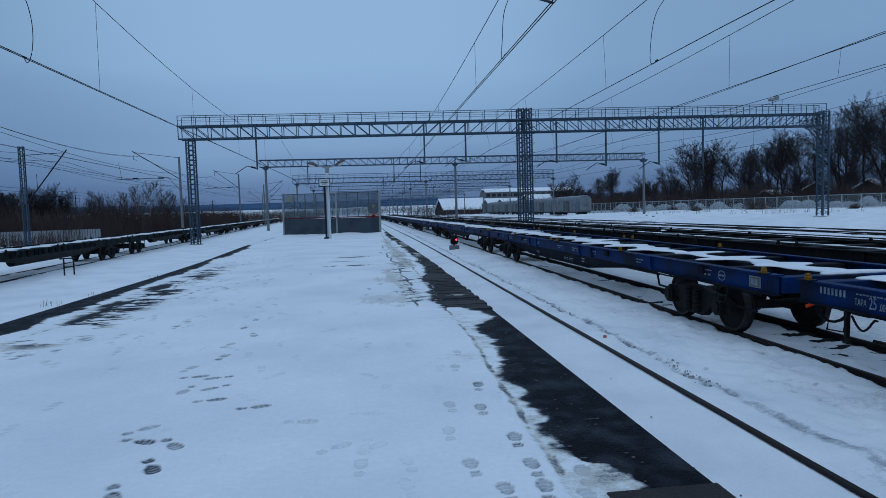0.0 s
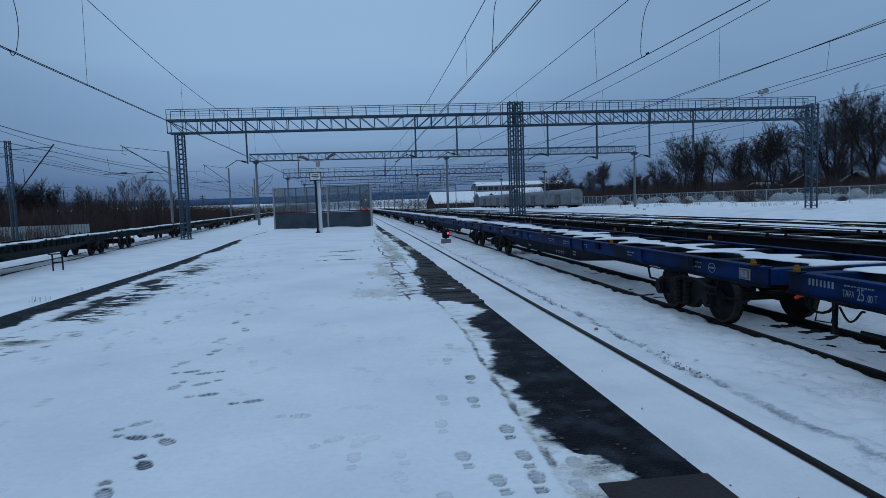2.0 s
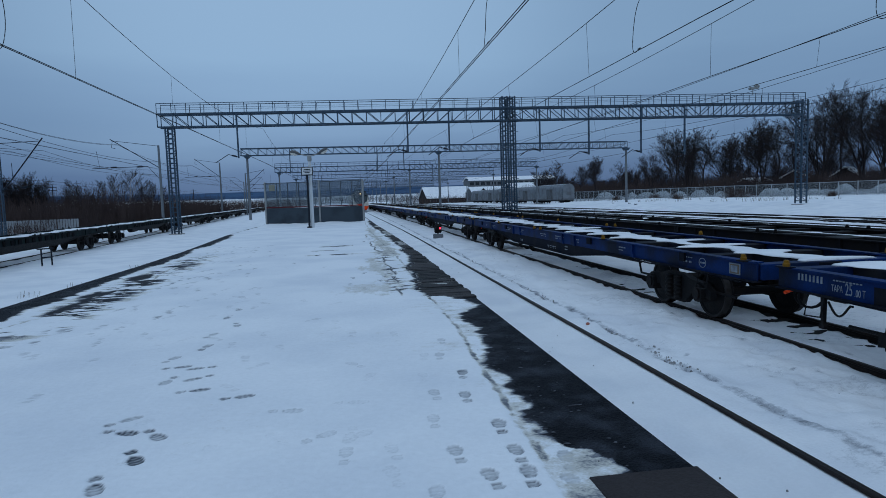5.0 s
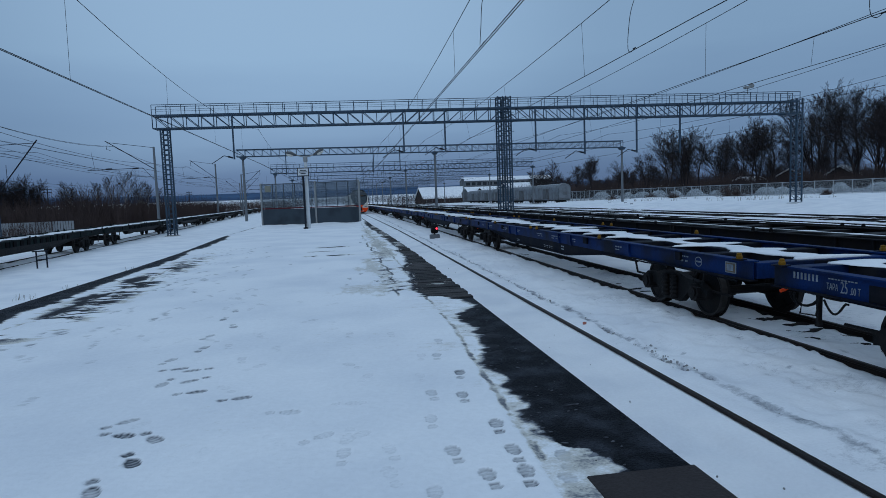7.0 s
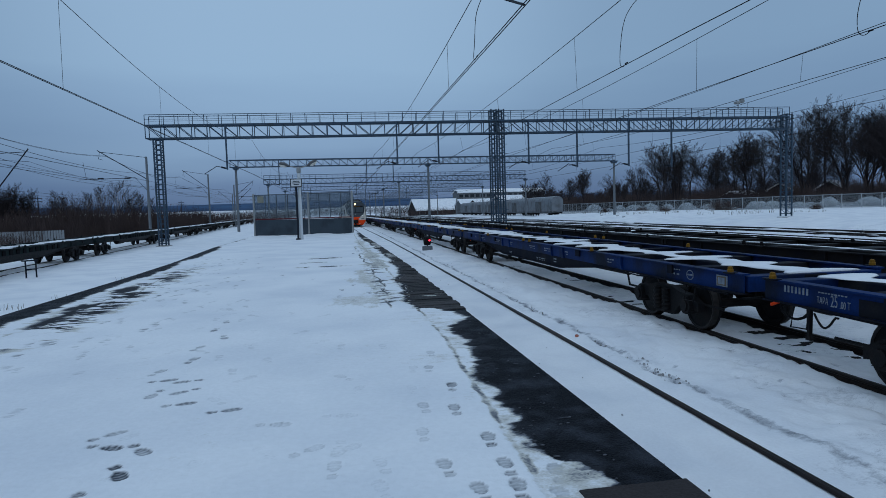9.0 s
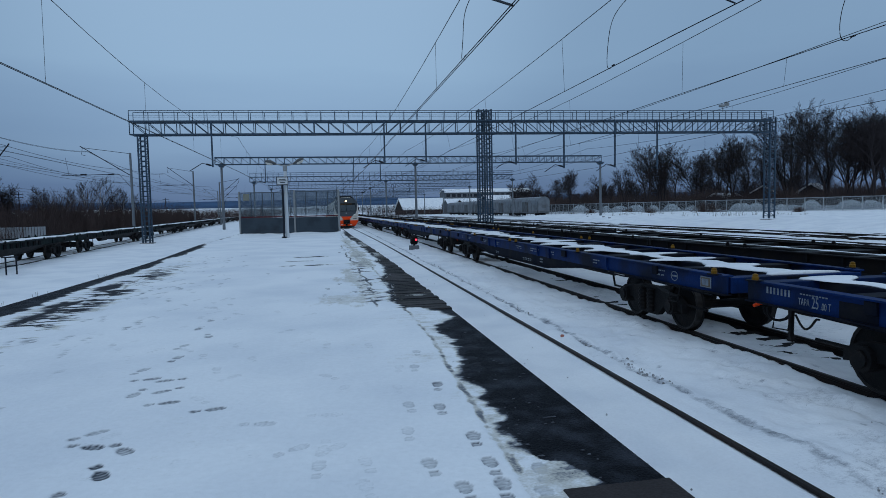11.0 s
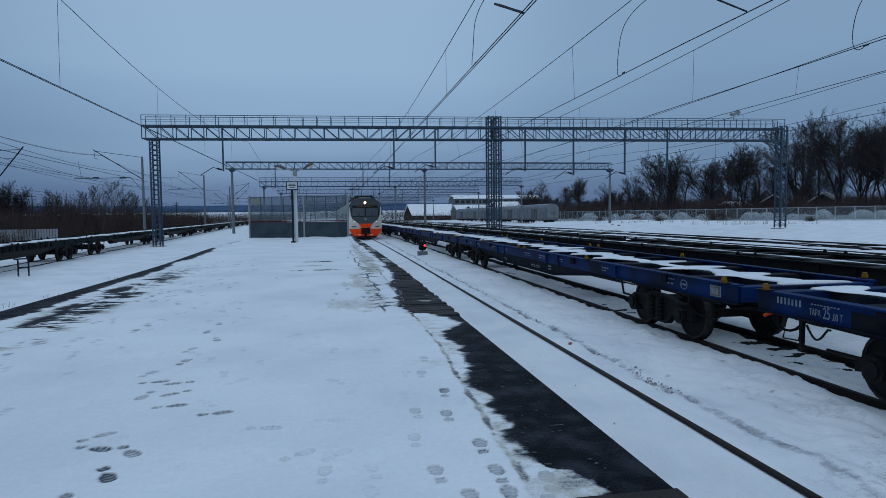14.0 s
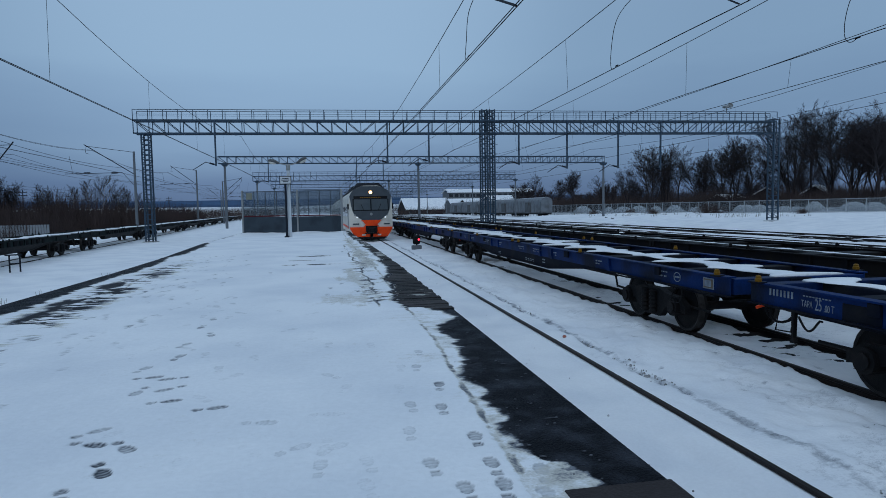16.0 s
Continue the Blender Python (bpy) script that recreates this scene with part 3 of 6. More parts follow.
for i in range(44):
    y = rng.uniform(7.8, 22)
    PRINTS.append((rng.gauss(0.55, 0.22), y, rng.uniform(75, 105), rng.uniform(0.5, 1.0)))
for i in range(100):
    PRINTS.append((rng.uniform(-4.0, 0.2), rng.uniform(2.4, 9.5), rng.uniform(40, 140), rng.uniform(0.10, 0.34)))
pressed = np.zeros_like(thin)
PRINTS = [(fx, fy, turn, deep * (0.8 if fx > 0 and fy < 6 else 1.0)) for fx, fy, turn, deep in PRINTS]
for fx, fy, turn, deep in PRINTS:
    m = (np.abs(PX - fx) < 0.25) & (np.abs(PY - fy) < 0.25)
    if not m.any():
        continue
    c, s = math.cos(radians(turn)), math.sin(radians(turn))
    u = (PX[m] - fx) * c + (PY[m] - fy) * s
    v = -(PX[m] - fx) * s + (PY[m] - fy) * c
    sole = (np.abs((u - 0.035) / 0.068) ** 2.4 + np.abs(v / (0.039 + 0.06 * (u - 0.03))) ** 2.4) ** 0.42
    heel = (np.abs((u + 0.088) / 0.034) ** 2.6 + np.abs(v / 0.031) ** 2.6) ** 0.4
    r = np.minimum(sole, heel) + 0.05 * waves(PX[m], PY[m], 0.09, 51)
    inside = smooth(1.06, 0.90, r)
    tread = 0.5 + 0.5 * np.sin(u * 190 + 60 * np.abs(v))
    depth[m] += deep * (0.002 * smooth(1.5, 1.15, r) * smooth(0.9, 1.15, r)) - inside * deep * (0.011 + 0.003 * tread)
    rim = 0.85 + 0.35 * smooth(0.55, 0.95, r)
    pressed[m] = np.maximum(pressed[m], inside * rim * deep * (0.52 + 0.34 * tread + 0.16 * waves(PX[m], PY[m], 0.10, 57)))
depth = np.where((east < 0.012) | (west < 0.012), -0.004, depth)
line_y = 37.0 - 0.319 * (PX + 5.02)
depth += (0.10 + 0.05 * waves(PX, PY * 0, 1.2, 71)) * np.exp(-((PY - line_y + 0.12) / 0.42) ** 2) * (PX > -5.1) * (PX < 0.75)
thin *= 1 - np.exp(-((PY - line_y) / 0.5) ** 2)
depth = np.where(cover > 0.6, np.maximum(depth, 0.0015), depth)
depth += 0.014 * smooth(-0.10, 0.06, east - bare_e + rough_edge) * (PY > 7.5) * (PY < 31) * (east < 1.0) * smooth(1.0, 0.85, east)
gaps = (east < bare_e - rough_edge - 0.05) & (PY > 7.5) & (PY < 31)
depth = np.where(gaps, np.maximum(depth, 0.004 + 0.012 * waves(PX, PY, 1.1, 61)), depth)
thin = np.where(gaps, 0.40, thin)
ob = sheet("trodden_snow", np.clip(PX, along(WEST, PY) + 0.006, along(EDGE, PY) - 0.006), PY, depth, SNOW_WORN, np.clip(thin, 0, 1), np.clip(pressed, 0, 1))
tagged(ob, "thin trodden snow with footprints and thawed slush on the platform", "snow", kind="structure")

board = Shape().box(-0.42, -0.082, -0.03, 0.42, 0.082, 0.012, 0.006).mesh("plank")
rng = random.Random(9)
for i in range(125):
    y = 7.55 + i * 0.19
    if y > 31:
        break
    x = float(along(EDGE, y)) - 0.40
    part("plank", board, PLANK, platform, at=pose(x + rng.uniform(-0.03, 0.015), y, rng.uniform(-0.006, 0.004), 0, rng.uniform(-0.5, 0.5), rng.uniform(-0.9, 0.9)))
plate_shape = Shape().box(-0.22, -0.35, -0.02, 0.3, 0.35, 0.012, 0.008)
part("edge_plate", plate_shape, material("worn_brown_edge_board", (0.040, 0.034, 0.034), 0.7, 0, 0.3, 2.0, 60.0, 0.4), platform, "worn brown board along the edge", at=pose(1.195, 2.13, -0.005))


# ---- noise barrier across the platform's end ----
def barrier():
    a, b = Vector((-5.02, 37.0, 0)), Vector((0.62, 35.2, 0))
    d = (b - a).normalized()
    L = (b - a).length
    t = thing("noise_barrier", "grey screen with dusty clear upper sheets and a dark red rail", "noise barrier", at=Matrix.Translation(a) @ Matrix.Rotation(math.atan2(d.y, d.x), 4, "Z"))
    for i, c in enumerate((0.0, L * 0.47, L * 0.56, L)):
        part("post", Shape().box(c - 0.045, -0.06, -0.05, c + 0.045, 0.06, 2.50, 0.01), LAMP_GREY, t)
    for c in (L * 0.12, L * 0.235, L * 0.35, L * 0.67, L * 0.78, L * 0.89):
        part("mullion", Shape().box(c - 0.016, -0.03, 1.02, c + 0.016, 0.03, 2.44), MULLION, t)
    for x0, x1 in ((0.05, L * 0.47 - 0.05), (L * 0.47 + 0.05, L * 0.56 - 0.05), (L * 0.56 + 0.05, L - 0.05)):
        part("pane", Shape().box(x0, -0.006, 1.07, x1, 0.006, 2.40), DUSTY_GLASS, t, "dusty clear sheet").visible_shadow = False
        part("lower_panel", Shape().box(x0, -0.03, 0.08, x1, 0.03, 0.97, 0.01), PANEL_GREY, t, "plain dark grey panel")
        part("rail", Shape().box(x0, -0.05, 0.985, x1, 0.05, 1.05, 0.01), RED, t, "dark red rail")
        part("top_rail", Shape().box(x0, -0.03, 2.405, x1, 0.03, 2.45, 0.008), MULLION, t)
        part("foot_rail", Shape().box(x0, -0.04, 0.0, x1, 0.04, 0.075, 0.008), BLACK, t)
    part("notice", Shape().box(0.25, -0.03, 1.98, 0.62, -0.012, 2.36), material("faded_notice", (0.22, 0.22, 0.18), 0.8), t, "faded yellowish notice")


barrier()


# ---- platform lamp with the station board ----
def platform_lamp():
    t = thing("platform_lamp", "white post with two cobra-head lamps and a small white board", "street lamp", at=pose(-2.1, 30.6, 0))
    part("post", Shape().bar((0.12, 0.1, -0.05), (0.12, 0.1, 3.45), 0.095, 10, 0.07), WHITE, t, smooth=False)
    part("collar", Shape().loft([[(0.12 + r * math.cos(2 * math.pi * k / 10), 0.1 + r * math.sin(2 * math.pi * k / 10), z) for k in range(10)] for r, z in ((0.08, 3.25), (0.105, 3.3), (0.10, 3.48), (0.06, 3.56))]), LAMP_GREY, t, "dirty pale collar")
    for s, tilt in ((-1, 14), (1, 27)):
        c, si = math.cos(radians(tilt)), math.sin(radians(tilt))
        place = lambda u, w, v: (0.12 + s * (0.40 + u * c - v * si), 0.1 + w, 3.60 + u * si + v * c)
        part("arm", Shape().line([(0.12, 0.1, 3.50), (0.12 + s * 0.22, 0.1, 3.55), place(0.04, 0, 0)], 0.026, 8), LAMP_GREY, t)
        ring = lambda u, wide, up, low: [place(u, wide * math.cos(q), (up if math.sin(q) > 0 else low) * math.sin(q)) for q in [2 * math.pi * k / 14 for k in range(14)]]
        shell = [ring(u, w_, p_, l_) for u, w_, p_, l_ in ((0.0, 0.035, 0.03, 0.03), (0.06, 0.06, 0.055, 0.045), (0.18, 0.11, 0.10, 0.05), (0.32, 0.135, 0.12, 0.05), (0.46, 0.12, 0.10, 0.045), (0.54, 0.07, 0.05, 0.03), (0.56, 0.02, 0.015, 0.01))]
        head = part("lamp_head", Shape().loft(shell if s < 0 else [list(reversed(r)) for r in shell]), LAMP_SHELL, t, "grey worn cobra-head lamp", smooth=True)
        part("lens", Shape().loft([[place(0.33 + 0.19 * k_ * math.cos(q), 0.115 * k_ * math.sin(q), z_) for q in [2 * math.pi * k / 14 for k in range(14)]] for k_, z_ in ((1.0, -0.03), (0.92, -0.085), (0.5, -0.125))]), LAMP_LENS, head, "cloudy lamp cover")
    part("pole", Shape().bar((-0.02, -0.06, -0.02), (-0.02, -0.06, 2.57), 0.05, 8), DARK_STEEL, t, "black painted pole")
    part("foot", Shape().box(-0.13, -0.17, -0.02, 0.09, 0.05, 0.08, 0.02), DARK_STEEL, t)
    board_ = part("board", Shape().box(-0.29, -0.115, 2.57, 0.27, -0.085, 2.98, 0.008), DARK_STEEL, t, "white board in a dark frame")
    part("board_face", Shape().box(-0.25, -0.122, 2.61, 0.23, -0.112, 2.94), WHITE, board_)
    for k, (w, z) in enumerate([(0.15, 2.85), (0.19, 2.775), (0.12, 2.70)]):
        part("writing_bar", Shape().box(-w - 0.01, -0.127, z - 0.018, w - 0.01, -0.1215, z + 0.018), DARK_STEEL, board_)


platform_lamp()


# ---- clods and grit on the snow beside the main line ----
rng = random.Random(77)
clods = Shape()
for i in range(620):
    y = 3.2 + 26 * rng.random() ** 1.7
    x = 4.58 + rng.gauss(0, 0.09) if rng.random() < 0.82 else rng.uniform(1.7, 6.3)
    r = rng.choice((0.007, 0.008, 0.010, 0.013, 0.019)) * rng.uniform(0.7, 1.2) * (1.2 if abs(x - 4.58) < 0.2 else 0.7)
    n = 6
    rings = [[(x + q * r * math.cos(2 * math.pi * k / n + y) * rng.uniform(0.7, 1.25), y + q * r * math.sin(2 * math.pi * k / n + y) * rng.uniform(0.7, 1.25), -1.262 + r * z) for k in range(n)] for q, z in ((0.8, -0.8), (1.0, 0.0), (0.6, 0.75))]
    clods.loft(rings)
tagged(part("snow_clods", clods, material("grey_slush_clods", (0.50, 0.51, 0.52), 0.8, 0, 0.3, 9.0, 60.0, 0.4, (0.12, 0.12, 0.12), 0.6)), "grey clods of dirty snow and grit beside the rail", "snow clods", kind="stuff")
flecks = Shape()
for i in range(110):
    y = 1.9 + 5.6 * rng.random() ** 1.3
    x = 1.46 - 0.5 * rng.random() ** 0.7
    a, b = rng.uniform(0.004, 0.018) * (2.6 if rng.random() < 0.08 else 1), rng.uniform(0.003, 0.007)
    tilt = rng.gauss(0, 0.35)
    ring = [(a * math.cos(q) * rng.uniform(0.6, 1.2), b * math.sin(q) * rng.uniform(0.6, 1.2)) for q in [2 * math.pi * k / 7 for k in range(7)]]
    flecks.loft([[(x + s * (u * math.cos(tilt) - v * math.sin(tilt)), y + s * (u * math.sin(tilt) + v * math.cos(tilt)), z) for u, v in ring] for s, z in ((1.0, -0.004), (1.0, 0.003), (0.7, 0.005))])
tagged(part("ice_flecks", flecks, material("grey_ice_flecks", (0.10, 0.105, 0.12), 0.6, 0, 0.4, 9.0, 60.0, 0.3, (0.03, 0.032, 0.04), 0.5)), "small grey flecks of ice left on the asphalt", "ice", kind="stuff")
stems = Shape()
for cx, cy in [(-9.0, 21.5), (-8.2, 20.9), (-7.2, 25.5), (-9.6, 19.5), (-9.9, 19.8), (-8.7, 27.5), (-9.2, 27.0), (-7.7, 27.5)]:
    for i in range(6):
        x, y = cx + rng.gauss(0, 0.2), cy + rng.gauss(0, 0.2)
        stems.bar((x, y, -1.42), (x + rng.uniform(-0.08, 0.08), y + rng.uniform(-0.1, 0.1), -1.3 + rng.uniform(0.05, 0.22)), 0.005, 3)
for i in range(40):
    cx, cy = rng.uniform(46, 62), rng.uniform(58, 125)
    for j in range(7):
        x, y = cx + rng.gauss(0, 0.25), cy + rng.gauss(0, 0.25)
        stems.bar((x, y, -0.7), (x + rng.uniform(-0.3, 0.3), y + rng.uniform(-0.2, 0.2), -0.45 + rng.uniform(0.2, 0.6)), 0.012, 3)
tagged(part("dry_grass", stems, GRASS), "dry grass stems poking through the snow", "grass", kind="stuff")


# ---- gantries ----
def lattice_mast(h, w, d, leg=0.085):
    """Four legs and ladder rungs, from z 0 to h; a wide mast is two such columns side by side."""
    s = Shape()
    columns = [(-w, w)] if w < 0.5 else [(-w, -0.13), (0.13, w)]
    n = int(h / 0.46)
    for xa, xb in columns:
        for x in (xa, xb):
            for y in (-d, d):
                s.bar((x, y, 0), (x, y, h), leg)
        for i in range(n + 1):
            z = 0.25 + i * (h - 0.35) / n
            for y in (-d, d):
                s.bar((xa, y, z), (xb, y, z), leg * 0.65)
            z2 = min(z + (h - 0.35) / n, h)
            for x in (xa, xb):
                s.bar((x, -d, z), (x, d, z2), 0.03)
    if w > 0.5:   # an access ladder with short rungs at its side
        for i in range(int(h / 0.9)):
            s.bar((w, -d, 0.6 + i * 0.9), (w + 0.28, -d, 0.6 + i * 0.9), 0.03)
            s.bar((-w - 0.24, -d, 0.9 + i * 0.9), (-w, -d, 0.9 + i * 0.9), 0.03)
    return s


def truss(x0, x1, h, d, bay=1.31):
    """A box truss along x, bottom at z 0 and top at h; the diagonals lean towards the middle of the span."""
    s = Shape()
    for y in (-d, d):
        s.bar((x0, y, 0), (x1, y, 0), 0.085)
        s.bar((x0, y, h), (x1, y, h), 0.10)
    n = max(2, 2 * round((x1 - x0) / bay / 2))
    for i in range(n + 1):
        x = x0 + (x1 - x0) * i / n
        for y in (-d, d):
            s.bar((x, y, 0), (x, y, h), 0.045)
        s.bar((x, -d, h), (x, d, h), 0.03)
        s.bar((x, -d, 0), (x, d, 0), 0.03)
        if i < n:
            xa = x0 + (x1 - x0) * (i + 1) / n
            down = i < n * 0.6
            for y in (-d, d):
                s.bar((x, y, h if down else 0), (xa, y, 0 if down else h), 0.042)
    return s


def hand_rail(x0, x1, d, bay=1.31):
    s = Shape()
    n = round((x1 - x0) / bay)
    for y in (-d, d):
        s.bar((x0, y, 0.45), (x1, y, 0.45), 0.016)
        s.bar((x0, y, 0.86), (x1, y, 0.86), 0.036)
        for i in range(n + 1):
            x = x0 + (x1 - x0) * i / n
            s.bar((x, y, 0), (x, y, 0.86), 0.034)
    return s


def gantry(y_west, y_east, x_masts, z_bottom, z_top, hangers, rails, masts, label, base=-1.3, base_east=-0.42):
    t = thing("overhead_line_gantry", label, "gantry", "overhead line gantries")
    x0, x1 = x_masts[0], x_masts[-1]
    yaw = math.atan2(y_east - y_west, x1 - x0)
    at = lambda x: y_west + (x - x0) * math.tan(yaw)
    for i, x in enumerate(x_masts):
        b = base if i < len(x_masts) - 1 else base_east
        m = pose(x, at(x), b)
        if masts == "lattice":
            wide = 0.62 if 0 < i < len(x_masts) - 1 else 0.30
            top = z_top + 1.1 if 0 < i < len(x_masts) - 1 else (z_bottom if i == 0 else z_top + 0.3)
            part("mast", lattice_mast(top - b, wide, 0.42), GALV, t, at=m)
            part("footing", Shape().box(-wide - 0.25, -0.7, -0.5, wide + 0.25, 0.7, 0.06 if i == 0 else -0.08, 0.05), CONCRETE, t, at=m)
        else:
            part("mast", Shape().bar((0, 0, -0.3), (0, 0, z_bottom - b + 0.2), 0.23, 10, 0.17), POST, t, at=m)
            part("head", Shape().loft([[(-w_, -0.55, z_), (w_, -0.55, z_), (w_, 0.55, z_), (-w_, 0.55, z_)] for w_, z_ in ((0.22, z_bottom - b - 0.45), (0.50, z_bottom - b - 0.12), (0.52, z_bottom - b - 0.02))]), GALV, t, at=m)
    for xa, xb in zip(x_masts, x_masts[1:]):
        part("truss", truss(xa - (0.92 if xa == x0 else 0), xb, z_top - z_bottom, 0.5), GALV, t, at=pose(0, at(0), z_bottom, 0, 0, math.degrees(yaw)))
        if rails:
            part("handrail", hand_rail(xa - (0.92 if xa == x0 else 0.0), xb, 0.55), GALV, t, at=pose(0, at(0), z_top + 0.08, 0, 0, math.degrees(yaw)))
    for x, zb in hangers:
        h = part("hanger", Shape().bar((0, 0, zb), (0, 0, z_top), 0.095, 4), GALV, t, at=pose(x - 0.2, at(x) - 0.7, 0))
        part("register_arm", Shape().line([(0, 0, zb + 0.1), (-0.9, 0, zb + 0.35), (-2.0, 0, zb - 0.35)], 0.035, 5), DARK_STEEL, h)
        part("insulator", Shape().bar((-0.15, 0, zb + 0.14), (-0.55, 0, zb + 0.26), 0.08, 7), DARK_STEEL, h)
    return t


g = gantry(59.5, 56.2, [-16.2, 15.1, 45.1], 8.47, 9.63, [(-9.9, 5.5), (5.6, 5.6), (9.5, 5.7), (18.2, 5.4), (23.0, 5.0), (28.2, 5.0), (32.6, 4.8)], True, "lattice", "long grey lattice gantry with a railed walkway across the tracks")
part("bracket", Shape().bar((0, -0.45, 0), (-1.1, -0.45, 1.2), 0.06).bar((0, 0.45, 0), (-1.1, 0.45, 1.2), 0.06).box(-1.3, -0.5, 1.12, 0.0, 0.5, 1.24), GALV, g, at=pose(44.85, 56.2, 7.2))
fl = part("floodlight", Shape().box(-0.55, -0.25, 0.25, -0.05, 0.25, 0.5, 0.06).bar((0.16, -0.15, 0.5), (0.24, 0.1, 0.6), 0.24, 12).bar((-0.2, 0, -0.3), (-0.2, 0, 0.3), 0.04).bar((-0.2, 0, 0.25), (0.2, 0, 0.5), 0.05), LAMP_GREY, g, "grey twin floodlight", at=pose(40.0, 56.4, 10.75))
gantry(103, 103, [-16.5, 14.8, 48.3], 9.1, 10.2, [(-9.5, 6), (4.6, 6), (9.0, 6)], False, "post", "grey lattice gantry beam on concrete posts across the tracks")
gantry(150, 150, [-16.9, 14.2, 46.4], 8.55, 9.7, [(-9, 5.5), (4, 5.5), (9, 5.5), (20, 5.5)], True, "post", "distant grey lattice gantry across the yard")
for yy in (196, 243, 292, 345, 405):
    gantry(yy, yy, [-17, 13.5, 46], 8.6, 9.7, [(-9, 5.5), (3, 5.5), (8, 5.5), (21, 5.5)], yy != 243, "post", "distant grey lattice gantry across the yard")


# ---- overhead wires ----
def sag(a, b, low, n=14):
    a, b = Vector(a), Vector(b)
    return [a.lerp(b, i / n) - Vector((0, 0, low * 4 * (i / n) * (1 - i / n))) for i in range(n + 1)]


def overhead_line(x, contact, messenger, low, label, double=False, loops=(), aside=0.0, zig=0.25):
    t = thing("overhead_line", label, "catenary wire", "overhead lines")
    ends = [-33, 12.6, 58.2, 103, 150, 196, 243, 292]
    for k, (ya, yb) in enumerate(zip(ends, ends[1:])):
        xa, xb = x + aside + zig * (-1) ** k + bend(ya), x + aside - zig * (-1) ** k + bend(yb)
        for dx in ((-0.03, 0.03) if double else (0,)):
            part("contact_wire", Shape().line([(xa + dx, ya, contact), (xb + dx, yb, contact)], 0.011 if k < 2 else 0.014, 5), WIRE, t)
        mess = sag((x + bend(ya), ya, messenger), (x + bend(yb), yb, messenger), low)
        part("messenger_wire", Shape().line(mess, 0.011 if k < 2 else 0.014, 5), WIRE, t)
        if 0 < k < 4:
            for i in range(2, 14, 3):
                p = mess[i]
                part("dropper", Shape().bar(p, (xa + (xb - xa) * i / 14, p.y, contact), 0.006, 3), WIRE, t)
    for y in loops:   # hanging jumper loops with clamps
        rise = messenger - low * 0.9 - contact
        keys_ = [(0.0, 0.0), (0.14, -0.04), (0.28, 0.0), (0.37, 0.12), (0.40, 0.30), (0.34, 0.50), (0.18, 0.68), (-0.15, 0.84), (-0.8, 0.95), (-1.9, 1.0)]
        pts = []
        for i in range(len(keys_) - 1):   # a smooth curve through the points
            k0, k1, k2, k3 = (keys_[min(max(i + j, 0), len(keys_) - 1)] for j in (-1, 0, 1, 2))
            for u in (0.0, 0.25, 0.5, 0.75):
                a, b_ = (0.5 * (2 * p1 + (p2 - p0) * u + (2 * p0 - 5 * p1 + 4 * p2 - p3) * u ** 2 + (3 * p1 - p0 - 3 * p2 + p3) * u ** 3) for p0, p1, p2, p3 in zip(k0, k1, k2, k3))
                pts.append((x - 0.05 - 0.03 * math.sin(i + u), y + 0.35 + a, contact + b_ * rise))
        pts.append((x - 0.05, y + 0.35 - 1.9, contact + rise))
        part("jumper", Shape().line(pts, 0.009, 5), WIRE, t)
        part("clamp", Shape().bar((x - 0.05, y + 0.29, contact), (x - 0.05, y + 0.42, contact), 0.018, 6), DARK_STEEL, t)
    return t


overhead_line(-7.6, 5.0, 8.13, 1.2, "twin contact wires with messenger and droppers", True, (14.8,), 0.0, 0.04)
overhead_line(3.5, 5.0, 6.70, 0.55, "twin contact wires with messenger and droppers", True, (14.55,), 0.02, 0.02)
overhead_line(7.68, 5.0, 6.86, 0.38, "contact wire with messenger and droppers", False, (15.1,), 0.25)
overhead_line(12.0, 5.0, 6.95, 0.50, "contact wire with messenger and droppers", False, (11.9,), 0.15)
overhead_line(16.0, 5.3, 6.45, 0.30, "contact wire with messenger and droppers", False, (), 0.10, 0.3)
overhead_line(21.0, 5.0, 7.0, 0.75, "contact wire with messenger and droppers")
overhead_line(26.0, 5.0, 7.0, 0.75, "contact wire with messenger and droppers")


def section_insulator(x, y0, z0, y1, z1):
    t = thing("section_insulator", "dark section insulator hung in the overhead line", "insulator", "section insulators")
    part("rod", Shape().bar((x, y0, z0), (x, y1, z1), 0.026, 7), DARK_STEEL, t)
    part("runner", Shape().bar((x + 0.09, y0, z0), (x + 0.02, y1, z1), 0.016, 6), DARK_STEEL, t)


section_insulator(3.5, 13.2, 5.85, 11.2, 5.02)
section_insulator(12.0, 17.9, 7.95, 16.5, 7.14)


